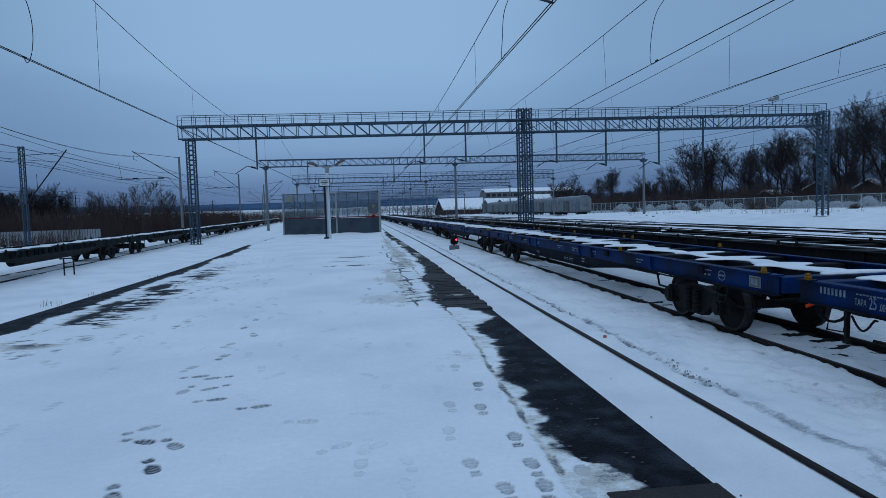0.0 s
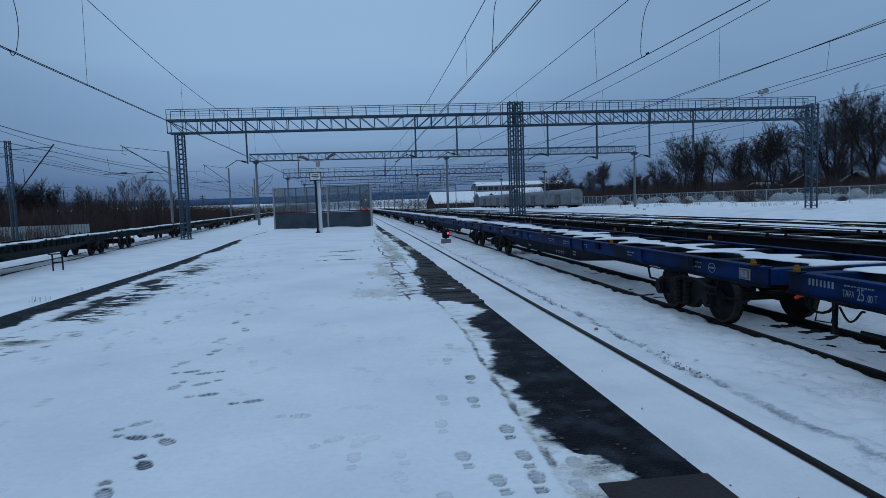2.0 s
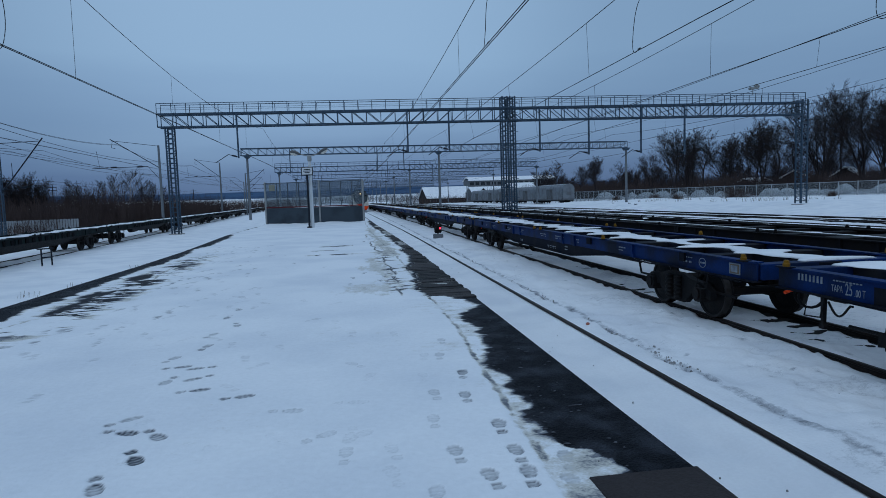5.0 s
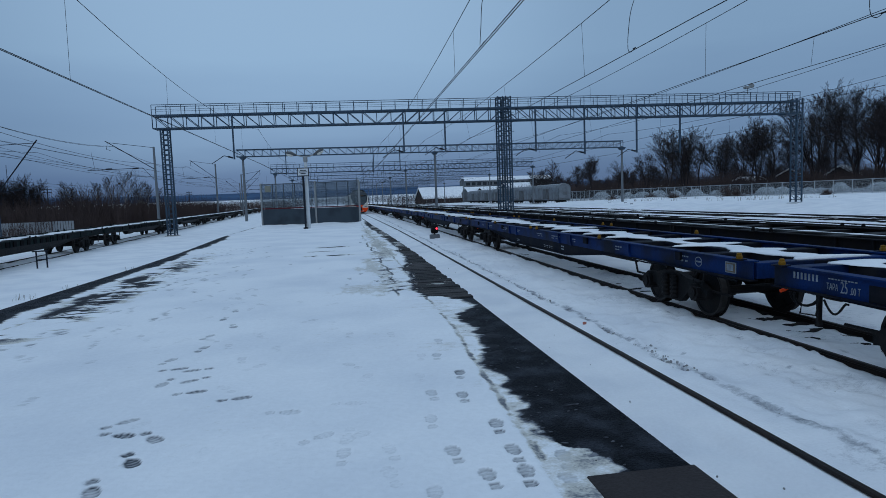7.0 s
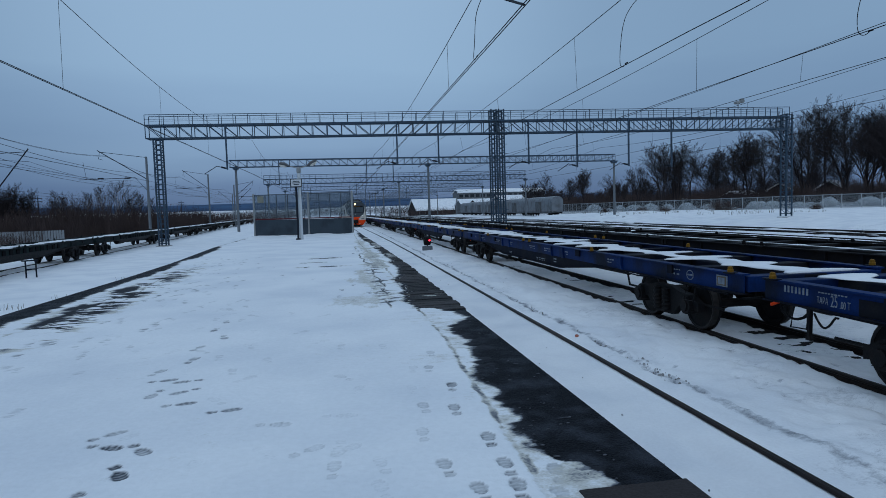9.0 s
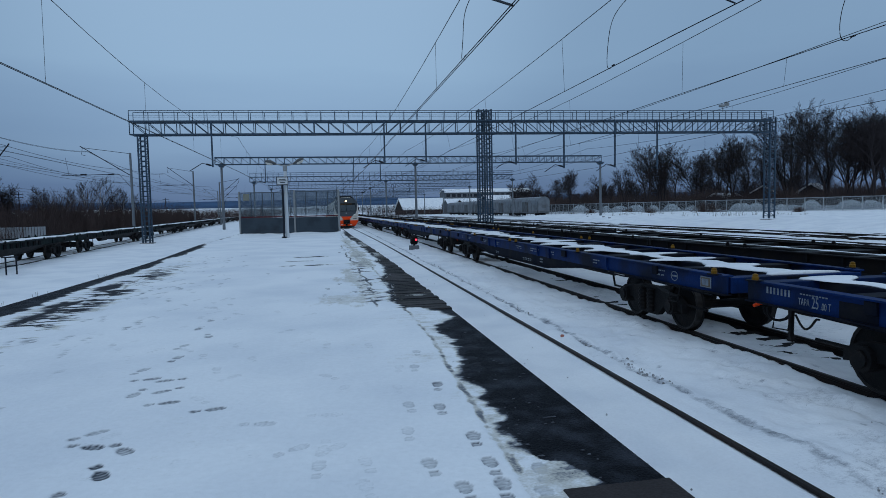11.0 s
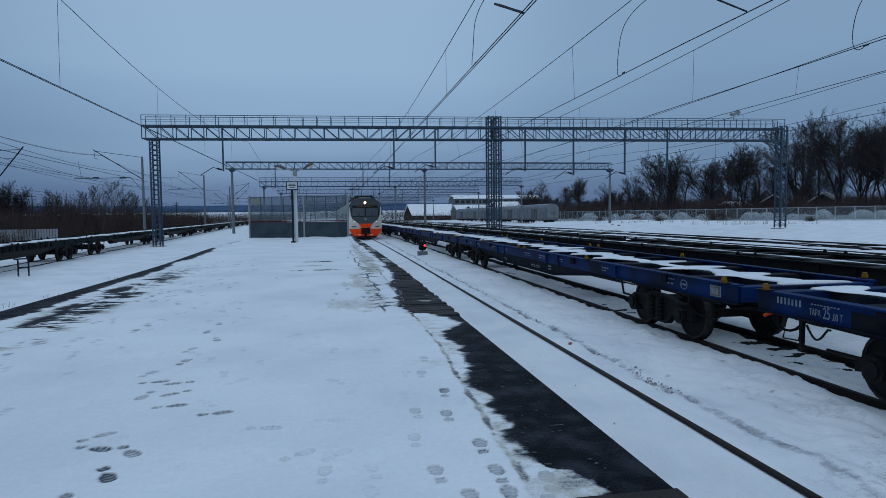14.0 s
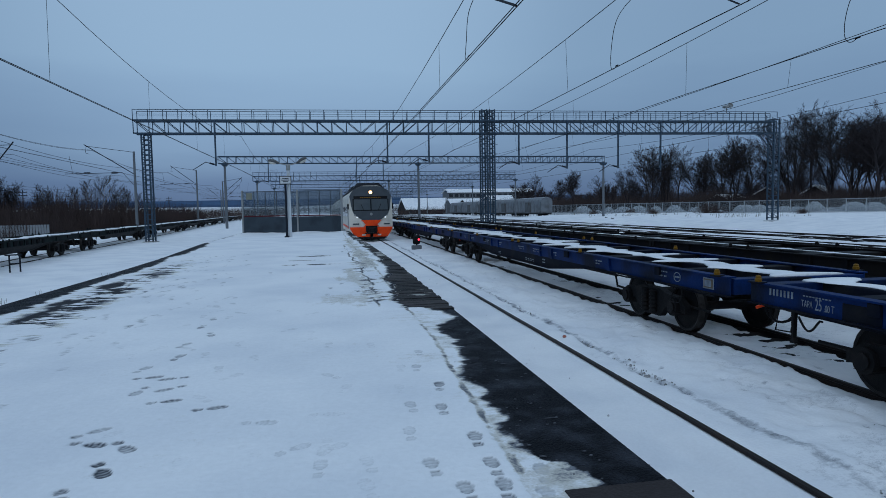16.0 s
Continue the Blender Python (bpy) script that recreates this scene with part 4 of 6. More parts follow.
# ---- container flat wagons ----
def wheelset_and_bogie(parent, y, mat):
    b = part("bogie", Shape().box(-0.95, -0.22, 0.50, 0.95, 0.22, 0.72, 0.04), BOGIE, parent, at=pose(0, y, 0))
    for s in (-1, 1):
        f = Shape()
        x0, x1 = s * 1.01 - 0.07, s * 1.01 + 0.07
        top = [(-1.26, 0.54), (-1.0, 0.68), (-0.62, 0.70), (-0.30, 0.78), (0.30, 0.78), (0.62, 0.70), (1.0, 0.68), (1.26, 0.54)]
        low = [(-1.26, 0.38), (-1.0, 0.42), (-0.66, 0.46), (-0.34, 0.20), (0.34, 0.20), (0.66, 0.46), (1.0, 0.42), (1.26, 0.38)]
        ring = lambda x: [(x, a, z) for a, z in top] + [(x, a, z) for a, z in reversed(low)]
        f.loft([ring(x0), ring(x1)] if s > 0 else [ring(x0), ring(x1)])
        part("side_frame", f, BOGIE, b)
        for yy in (-0.17, 0.17):
            coil = []
            for j in range(12):
                r = 0.10 if j % 2 else 0.07
                coil.append([(s * 1.10 + r * math.cos(2 * math.pi * k / 10), yy + r * math.sin(2 * math.pi * k / 10), 0.25 + j * 0.042) for k in range(10)])
            part("spring", Shape().loft(coil), BOGIE, b)
    for yy in (-0.925, 0.925):
        ax = Shape().bar((-0.95, yy, 0.475), (0.95, yy, 0.475), 0.085, 10)
        w = part("axle", ax, BOGIE, b)
        for s in (-1, 1):
            wh = Shape()
            prof = [(0.10, 0.10), (0.40, 0.05), (0.46, 0.075), (0.475, 0.065), (0.475, -0.045), (0.505, -0.06), (0.505, -0.075), (0.44, -0.075), (0.38, -0.02), (0.10, -0.09)]
            rings = []
            for k in range(24):
                a = 2 * math.pi * k / 24
                rings.append([(s * (0.78 + o), yy + r * math.cos(a), 0.475 + r * math.sin(a)) for r, o in prof])
            rings.append(rings[0])
            wh.loft(rings, False)
            wheel = part("wheel", wh, BOGIE, w, smooth=False)
            rim = []
            for k in range(24):
                a = 2 * math.pi * k / 24
                rim.append([(s * (0.78 + o), yy + r * math.cos(a), 0.475 + r * math.sin(a)) for r, o in ((0.478, 0.066), (0.478, -0.044), (0.462, -0.044), (0.43, 0.070), (0.462, 0.079))])
            part("tyre", Shape().loft(rim + rim[:1], False), WHEEL_RIM, wheel, "worn grey wheel tyre with a highlight in its colour")
            part("axle_box", Shape().bar((s * 0.90, yy, 0.475), (s * 1.16, yy, 0.475), 0.17, 10).bar((s * 1.16, yy, 0.475), (s * 1.19, yy, 0.475), 0.11, 10), BOGIE, w)
    return b


LENGTH, PITCH = 23.0, 23.6


def flat_wagon(paint, under, label, group, snow_seed, snow=0.6, locks=None, pockets=0):
    t = thing("container_flat_wagon", label, "flat wagon", group)
    h = LENGTH / 2
    for s in (-1, 1):
        sill = Shape()
        ys = [-h, -h + 5.0, -h + 8.3, h - 8.3, h - 5.0, h]
        lows = [0.96, 0.96, 0.66, 0.66, 0.96, 0.96]
        belly = Shape()
        x_web, x_out = s * 1.25, s * 1.33
        for (ya, la), (yb, lb) in zip(zip(ys, lows), zip(ys[1:], lows[1:])):
            a, b_ = sorted((x_web, x_web + s * 0.02))
            sill.loft([[(a, ya, 0.96), (b_, ya, 0.96), (b_, ya, 1.25), (a, ya, 1.25)][::-1], [(a, yb, 0.96), (b_, yb, 0.96), (b_, yb, 1.25), (a, yb, 1.25)][::-1]])
            if la < 0.96 or lb < 0.96:
                belly.loft([[(a, ya, la), (b_, ya, la), (b_, ya, 0.958), (a, ya, 0.958)][::-1], [(a, yb, lb), (b_, yb, lb), (b_, yb, 0.958), (a, yb, 0.958)][::-1]])
            a, b_ = sorted((x_web - s * 0.07, x_out))
            belly.loft([[(a, ya, la - 0.02), (b_, ya, la - 0.02), (b_, ya, la), (a, ya, la)][::-1], [(a, yb, lb - 0.02), (b_, yb, lb - 0.02), (b_, yb, lb), (a, yb, lb)][::-1]])
        a, b_ = sorted((x_web - s * 0.09, x_out))
        sill.box(a, -h, 1.25, b_, h, 1.275)
        part("side_sill", sill, paint, t)
        a, b_ = sorted((x_web + s * 0.02, x_out - s * 0.012))
        for y in (-h + 4.35, -h + 8.1, -2.4, 2.4, h - 8.1, h - 4.35):
            part("stiffener", Shape().loft([[(a, y - q, z), (b_, y - q, z), (b_, y + q, z), (a, y + q, z)] for q, z in ((0.10, 0.955), (0.035, 1.06), (0.03, 1.248))]), paint, t)
        for y in (-h + 2.2, -h + 7.0, -4.6, 4.6, h - 7.0, h - 2.2):
            part("stake_bracket", Shape().box(a, y - 0.09, 1.08, b_, y + 0.09, 1.245, 0.008), under, t)
        part("air_pipe", Shape().line([(x_web - s * 0.12, -h + 0.6 + k * (LENGTH - 1.2) / 20, 0.86 + 0.02 * (k % 3)) for k in range(21)], 0.018, 5), under, t)
        for e in (-1, 1):
            part("brake_rod", Shape().line([(x_web - s * 0.3, e * (h - 1.0), 0.52), (x_web - s * 0.3, e * (h - 4.6), 0.56), (x_web - s * 0.3, e * (h - 4.75), 0.95)], 0.026, 5), BOGIE, t)
        # the web below 0.96 m is darker than the sill above
        part("lower_sill", belly, under, t, "darker lower web")
        for y in (-h + 0.25, -h + 5.9, -0.35, 0.35, h - 5.9, h - 0.25):
            lock = part("container_lock", Shape().box(s * 1.33 - 0.08, y - 0.10, 1.262, s * 1.33 + 0.07, y + 0.10, 1.288, 0.006), under, t)
            part("lock_head", Shape().loft([[(s * 1.34 + r * math.cos(2 * math.pi * k / 8), y + r * math.sin(2 * math.pi * k / 8), z) for k in range(8)] for r, z in ((0.05, 1.286), (0.052, 1.33), (0.04, 1.345), (0.042, 1.37), (0.02, 1.385))]), locks or YELLOW, lock, "" if locks else "yellow lock head")
        a, b_ = sorted((x_web + s * 0.018, x_web + s * 0.06))
        for k in range(pockets):
            y = -5.0 + k * 10.0 / max(1, pockets - 1)
            part("stake_pocket", Shape().box(a, y - 0.16, 0.98, b_, y + 0.16, 1.20, 0.01), BROWN, t)
        for y in (-h + 1.3, h - 0.95):
            lad = Shape().line([(s * 1.3, y, 0.95), (s * 1.36, y, 0.66), (s * 1.36, y + 0.3, 0.64), (s * 1.3, y + 0.3, 0.95)], 0.014, 5)
            part("footstep", lad, BOGIE, t)
        part("hanging_bracket", Shape().loft([[(s * 1.2 + a * 0.03, h - 0.82 + b_ * q, z) for a, b_ in ((-1, -1), (1, -1), (1, 1), (-1, 1))] for q, z in ((0.045, 0.47), (0.045, 0.50), (0.018, 0.55), (0.03, 0.95))]), BOGIE, t)
        chain = [(s * 1.27, h - 0.98 - 0.42 * k / 10, 0.88 - 0.17 * math.sin(math.pi * min(1, k / 10 * 1.15))) for k in range(11)]
        part("chain", Shape().line(chain, 0.016, 5), BOGIE, t)
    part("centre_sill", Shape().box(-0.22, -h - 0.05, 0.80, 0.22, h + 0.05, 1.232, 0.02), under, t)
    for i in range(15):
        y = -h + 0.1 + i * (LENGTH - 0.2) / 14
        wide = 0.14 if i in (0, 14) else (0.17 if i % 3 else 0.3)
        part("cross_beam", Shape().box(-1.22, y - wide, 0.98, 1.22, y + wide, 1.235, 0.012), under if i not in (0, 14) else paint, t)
    part("release_lever", Shape().bar((-0.66, -h - 0.02, 0.80), (-0.80, -h - 0.02, 0.76), 0.028, 6).bar((-0.73, -h - 0.02, 0.78), (-0.73, -h - 0.02, 0.90), 0.018, 6), ORANGE, t, "orange-painted release lever")
    part("brake_gear", Shape().bar((0.55, -3.5, 0.72), (0.55, -1.6, 0.72), 0.2, 10).bar((-0.5, -6, 0.7), (-0.5, 6, 0.7), 0.03, 6).box(-0.9, 1.2, 0.55, -0.4, 1.9, 0.95, 0.03), BOGIE, t)
    for s in (-1, 1):
        part("coupler", Shape().box(-0.13, s * (h + 0.16) - 0.16, 0.84, 0.13, s * (h + 0.16) + 0.16, 1.10, 0.03).box(-0.2, s * (h + 0.22) - 0.09, 0.78, 0.06, s * (h + 0.22) + 0.09, 1.16, 0.03), BOGIE, t)
        hose = [(0.45 * math.cos(a) * 0.6 - 0.5, s * (h + 0.2 + 0.05 * math.sin(a)), 0.78 - 0.24 * math.sin(a)) for a in [math.pi * k / 8 for k in range(9)]]
        part("brake_hose", Shape().line(hose, 0.022, 6), BLACK, t)
        wheelset_and_bogie(t, s * (h - 2.85), BOGIE)
    # snow lying on the beams: a spine along the centre sill with arms on the cross beams
    rng_ = random.Random(snow_seed)
    beams = [(-h + 0.1 + i * (LENGTH - 0.2) / 14, rng_.uniform(0.35, 1.05) * snow, rng_.uniform(0.35, 1.05) * snow, rng_.uniform(-0.3, 0.3)) for i in range(15)]
    rings = []
    n = 260
    blob = lambda y, k: 0.5 * math.sin(y * 1.1 + k) + 0.35 * math.sin(y * 2.63 + 2 * k) + 0.25 * math.sin(y * 6.1 + 3 * k)
    for i in range(n + 1):
        y = -h + 0.05 + (LENGTH - 0.1) * i / n
        end = min(1.0, (h - abs(y)) * 3 + 0.02)
        lw, rw = (max(0.03, snow * (0.26 + 0.22 * blob(y, snow_seed + q))) * end for q in (0, 5))
        for yb, la, ra, sk in beams:
            lw = max(lw, 1.16 * min(1, la) * math.exp(-((y - yb - sk * 0.15) / 0.27) ** 2))
            rw = max(rw, 1.16 * min(1, ra) * math.exp(-((y - yb + sk * 0.15) / 0.27) ** 2))
        z, t_ = 1.236, 0.05 * min(1.0, (lw + rw) * 1.2) * (0.8 + 0.3 * math.sin(y * 3.3))
        rings.append([(-lw, y, z), (-lw * 0.93, y, z + t_ * 0.7), (-lw * 0.4, y, z + t_), (rw * 0.4, y, z + t_), (rw * 0.93, y, z + t_ * 0.7), (rw, y, z)])
    sn = Shape().loft([list(reversed(r)) for r in rings])
    part("snow_patch", sn, SNOW_CAP, t, "uneven white snow lying on the frame", smooth=True)
    return t


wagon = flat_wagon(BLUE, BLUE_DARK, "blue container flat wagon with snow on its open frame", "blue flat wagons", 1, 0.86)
front_y = 8.54
wagons = []
for k in range(15):
    yc = front_y + 0.3 + LENGTH / 2 + (k - 1) * PITCH
    m = pose(7.62 + bend(yc), yc, RAIL_Z, 0, 0, math.degrees(-math.atan((bend(yc + 5) - bend(yc - 5)) / 10)))
    if k == 0:
        m = Matrix.Translation((0, 0.1, 0)) @ m
        wagon.matrix_basis = m
        wagons.append(wagon)
    else:
        wagons.append(copy_thing(wagon, m))
wagon2 = flat_wagon(BROWN, BOGIE, "dark soot-brown container flat wagon with thin snow", "dark flat wagons", 4, 0.18, BROWN)
for k in range(12):
    yc = 3.0 + LENGTH / 2 + (k - 1) * PITCH
    m = pose(12.0 + bend(yc), yc, RAIL_Z, 0, 0, math.degrees(-math.atan((bend(yc + 5) - bend(yc - 5)) / 10)))
    if k == 0:
        wagon2.matrix_basis = m
    else:
        copy_thing(wagon2, m)
wagon3 = flat_wagon(GREEN, BOGIE, "dull green flat wagon with light snow on its frame", "green flat wagons", 7, 0.9, GREEN, 14)
WEST_TURN = 4.75
for k in range(12):
    d = -2.0 + LENGTH / 2 + (k - 1) * PITCH
    m = pose(-15.9 - math.sin(radians(WEST_TURN)) * (d - 20), 20 + math.cos(radians(WEST_TURN)) * (d - 20), RAIL_Z - 0.05, 0, 0, WEST_TURN)
    if k == 0:
        wagon3.matrix_basis = m
    else:
        copy_thing(wagon3, m)
wt = thing("railway_track", "dark steel rails half buried in snow", "railway track", "yard tracks", at=pose(-15.9, 20, -0.05, 0, 0, WEST_TURN))
for s in (-GAUGE, GAUGE):
    part("rail", Shape().loft([[(s + a, y, RAIL_Z + b) for a, b in rail_section] for y in (-60, 300)]), RAIL, wt)


# ---- lettering on the two nearest blue wagons ----
def lettering(text, size, narrow, y, z, parent, yc, label):
    """Stencilled words on the platform side of a wagon."""
    cu = bpy.data.curves.new("lettering", "FONT")
    cu.body, cu.size, cu.extrude = text, size, 0.0015
    ob_ = bpy.data.objects.new("lettering", cu)
    me = bpy.data.meshes.new_from_object(ob_)
    bpy.data.objects.remove(ob_)
    m = Matrix(((0, 0, -1, -1.2745), (-narrow, 0, 0, y - yc), (0, 1, 0, z - RAIL_Z), (0, 0, 0, 1)))
    part("lettering", me, STENCIL, parent, label, at=m)


def mark(y0, z0, y1, z1, parent, yc, mat=None, name="marking_bar"):
    part(name, Shape().box(-1.278, y0 - yc, z0 - RAIL_Z, -1.272, y1 - yc, z1 - RAIL_Z), mat or STENCIL, parent)


near, yc0, yc1 = wagons[0], wagons[0].location.y, wagons[1].location.y
lettering("ТАРА", 0.125, 0.60, 7.31, -0.165, near, yc0, "white stencilled lettering")
lettering("25", 0.225, 0.56, 7.075, -0.185, near, yc0, "white stencilled lettering")
lettering(".00 Т", 0.135, 0.60, 6.92, -0.185, near, yc0, "white stencilled lettering")
for k in range(7):   # a painted mark of seven upright bars
    y = 7.93 - k * 0.072
    mark(y - 0.034, -0.09, y, 0.005, near, yc0)
for k in range(9):
    mark(7.28 - k * 0.055, -0.025, 7.245 - k * 0.055, -0.008, near, yc0)
mark(6.05, -0.235, 6.62, -0.02, near, yc0, BLUE_DARK, "dark_patch")
far_ = wagons[1]
plate = part("plate", Shape().box(-1.282, 9.26 - yc1, -0.19 - RAIL_Z, -1.272, 9.56 - yc1, 0.0 - RAIL_Z, 0.003), STENCIL, far_, "white plate with a dark edged label")
part("plate_face", Shape().box(-1.288, 9.285 - yc1, -0.17 - RAIL_Z, -1.281, 9.535 - yc1, -0.02 - RAIL_Z), material("label_brown", (0.16, 0.12, 0.08), 0.7), plate)
part("plate_label", Shape().box(-1.294, 9.32 - yc1, -0.15 - RAIL_Z, -1.287, 9.5 - yc1, -0.04 - RAIL_Z), STENCIL, plate)
ringm = Shape()
for k in range(16):
    a0, a1 = 2 * math.pi * k / 16, 2 * math.pi * (k + 1) / 16
    ringm.loft([[(x, 10.38 - yc1 + r * math.cos(a), -0.09 - RAIL_Z + r * math.sin(a) * 0.8) for x, r in ((-1.278, 0.115), (-1.272, 0.115), (-1.272, 0.10), (-1.278, 0.10))] for a in (a0, a1)])
part("round_emblem", ringm, STENCIL, far_, "white round painted emblem")
mark(10.30, -0.105, 10.46, -0.075, far_, yc1)
for k in range(6):
    mark(10.72 + k * 0.06, -0.04, 10.75 + k * 0.06, -0.02, far_, yc1)
    if k != 2:
        mark(10.75 + k * 0.05, -0.13, 10.78 + k * 0.05, -0.10, far_, yc1)
for y, n in ((13.6, 3), (16.6, 2), (17.9, 6), (19.6, 5), (22.3, 3), (24.2, 6), (26.9, 5), (28.6, 2)):
    for k in range(n):
        mark(y + k * 0.13, -0.075, y + k * 0.13 + 0.09, -0.045, far_, yc1)
        if (k + n) % 3:
            mark(y + k * 0.13, -0.14, y + k * 0.13 + 0.10, -0.115, far_, yc1)
# pale stencilled bars on the lower web
for y0, z0, y1, z1 in ((17.55, -0.43, 17.77, -0.40), (17.55, -0.35, 17.77, -0.31)):
    mark(y0, z0, y1, z1, far_, yc1)
for y in (18.6, 18.8, 19.05, 19.3, 22.4, 22.6):
    mark(y, -0.42, y + 0.14, -0.395, far_, yc1)
    mark(y, -0.47, y + 0.1, -0.45, far_, yc1)


# ---- the electric train ----
def half_width(z):
    if z < 1.05:
        return 1.72 - (1.05 - z) * 0.10
    if z < 3.3:
        return 1.72
    return 1.72 * max(0.0, 1 - ((z - 3.3) / 1.2) ** 2.3) ** 0.5


def nose(x, z):
    """How far the front lies behind its foremost point."""
    lean = 0.0 if z < 1.5 else 0.30 * (z - 1.5) ** 1.35 * 0.55
    low = 0.22 * max(0.0, 1.0 - z)
    return lean + low + 0.26 * (abs(x) / 1.72) ** 3.2


def patch(z0, z1, left, right, out=0.0, nx=12, nz=8, thick=0.05):
    """A curved plate on the train's front between two heights; left and right are functions of height."""
    s = Shape()
    v, f = [], []
    for layer in (0, 1):
        for i in range(nz + 1):
            z = z0 + (z1 - z0) * i / nz
            a, b = left(z), right(z)
            for j in range(nx + 1):
                x = a + (b - a) * j / nx
                v.append((x, nose(x, z) - out + layer * thick, z))
    n = (nx + 1) * (nz + 1)
    for i in range(nz):
        for j in range(nx):
            a = i * (nx + 1) + j
            f.append((a, a + 1, a + nx + 2, a + nx + 1))
            f.append((n + a + nx + 1, n + a + nx + 2, n + a + 1, n + a))
    edge = [j for j in range(nx + 1)] + [(i + 1) * (nx + 1) + nx for i in range(nz)] + [nz * (nx + 1) + j for j in reversed(range(nx))] + [i * (nx + 1) for i in reversed(range(1, nz))]
    for a, b in zip(edge, edge[1:] + edge[:1]):
        f.append((b, a, a + n, b + n))
    return s.add(v, f)


def car_body(y0, y1):
    zs = [0.55, 0.9, 1.05, 3.2, 3.5, 3.8, 4.05, 4.25, 4.38, 4.45]
    prof = [(half_width(z), z) for z in zs]
    ring = lambda y: [(a, y, z) for a, z in prof] + [(-a, y, z) for a, z in reversed(prof)]
    return Shape().loft([list(reversed(ring(y0))), list(reversed(ring(y1)))])


def train():
    t = thing("electric_train", "grey commuter train with graphite mask and orange-red front", "train")
    mask_half = lambda z: min(half_width(z) - 0.01, float(np.interp(z, [1.60, 1.72, 1.95, 2.15, 2.5, 2.9, 3.4, 3.8], [0.50, 0.78, 1.12, 1.36, 1.50, 1.57, 1.64, 1.75])))
    skirt = lambda z: 1.70 if z > 1.0 else 1.70 - (1.0 - z) * 0.62
    cab = Shape()
    zs = [0.62, 0.9, 1.3, 1.8, 2.4, 2.9, 3.2, 3.5, 3.8, 4.05, 4.25, 4.38, 4.45]
    rings = []
    for z in zs:
        hw = half_width(z)
        rings.append([(hw * u, nose(hw * u, z) + 0.02, z) for u in [-1 + 2 * k / 14 for k in range(15)]] + [(hw, 1.8, z), (-hw, 1.8, z)])
    cab.loft(rings)
    part("cab", cab, TRAIN_GREY, t, "light grey cab shell")
    mask = part("front_mask", patch(1.60, 4.40, lambda z: -mask_half(z), mask_half, 0.012, 16, 24), TRAIN_DARK, t, "graphite front mask")
    part("window_surround", patch(2.42, 3.37, lambda z: -1.44, lambda z: 1.44, 0.022, 12, 6), BLACK, mask, "black rubber surround")
    for s in (-1, 1):
        part("windscreen", patch(2.50, 3.34, (lambda z: 0.05) if s > 0 else (lambda z: -1.36 + 0.02 * (z - 2.5)), (lambda z: 1.36 - 0.02 * (z - 2.5)) if s > 0 else (lambda z: -0.05), 0.035, 8, 6), WINDSCREEN, mask, "windscreen with the grey sky's reflection in its colour")
        w = Shape().line([(s * 0.55, nose(0.55, 2.4) - 0.07, 2.42), (s * 0.80, nose(0.8, 2.9) - 0.07, 2.98)], 0.018, 5)
        part("wiper", w, BLACK, mask)
        part("headlight", Shape().bar((s * 1.12, nose(1.12, 1.9) - 0.05, 1.90), (s * 1.12, nose(1.12, 1.9) + 0.05, 1.90), 0.06, 14), LAMP_WHITE, mask, "lit white headlamp")
        part("marker_light", Shape().bar((s * 1.30, nose(1.3, 2.08) - 0.05, 2.10), (s * 1.30, nose(1.3, 2.08) + 0.05, 2.10), 0.07, 12), LAMP_GREY, mask)
        part("mirror", Shape().box(s * 1.80 - 0.06, 0.75, 2.55, s * 1.80 + 0.06, 0.85, 3.0, 0.02).bar((s * 1.6, 0.85, 2.9), (s * 1.8, 0.8, 2.9), 0.02, 5), BLACK, t)
        part("number_bar", patch(1.32, 1.42, (lambda z: 0.98) if s > 0 else (lambda z: -1.48), (lambda z: 1.48) if s > 0 else (lambda z: -0.98), 0.02, 6, 2, 0.02), TRAIN_DARK, t)
    part("destination_panel", patch(3.38, 3.60, lambda z: -1.36, lambda z: 1.36, 0.03, 10, 2), BLACK, mask, "black destination panel")
    for k in range(12):
        part("writing_bar", patch(3.45, 3.53, lambda z, k=k: -0.82 + k * 0.14, lambda z, k=k: -0.74 + k * 0.14, 0.04, 2, 1, 0.02), YELLOW, mask)
    lamp_rim = part("lamp_ring", Shape().bar((0, nose(0, 3.9) - 0.10, 3.9), (0, nose(0, 3.9) + 0.12, 3.9), 0.24, 18), TRAIN_DARK, mask)
    part("head_lamp", Shape().bar((0, nose(0, 3.9) - 0.13, 3.9), (0, nose(0, 3.9) - 0.095, 3.9), 0.13, 18), LAMP_WARM, lamp_rim, "lit warm yellow headlamp")
    part("badge", Shape().bar((0, nose(0, 2.15) - 0.06, 2.15), (0, nose(0, 2.15) + 0.02, 2.15), 0.11, 14), LAMP_GREY, mask)
    part("orange_chevron", patch(1.16, 1.68, lambda z: -float(np.interp(z, [1.16, 1.32, 1.60, 1.68], [0.62, 0.46, 0.72, 0.82])), lambda z: float(np.interp(z, [1.16, 1.32, 1.60, 1.68], [0.62, 0.46, 0.72, 0.82])), 0.03, 8, 7), ORANGE, t, "orange-red chevron")
    for s in (-1, 1):   # the two halves of the lower front, cut back round the coupler
        inner = lambda z: 0.34 if z > 0.62 else 0.12
        part("bumper", patch(0.34, 1.12, (lambda z: inner(z)) if s > 0 else (lambda z: -skirt(z)), (lambda z: skirt(z)) if s > 0 else (lambda z: -inner(z)), 0.06, 10, 10, 0.3), ORANGE, t, "orange-red lower front")
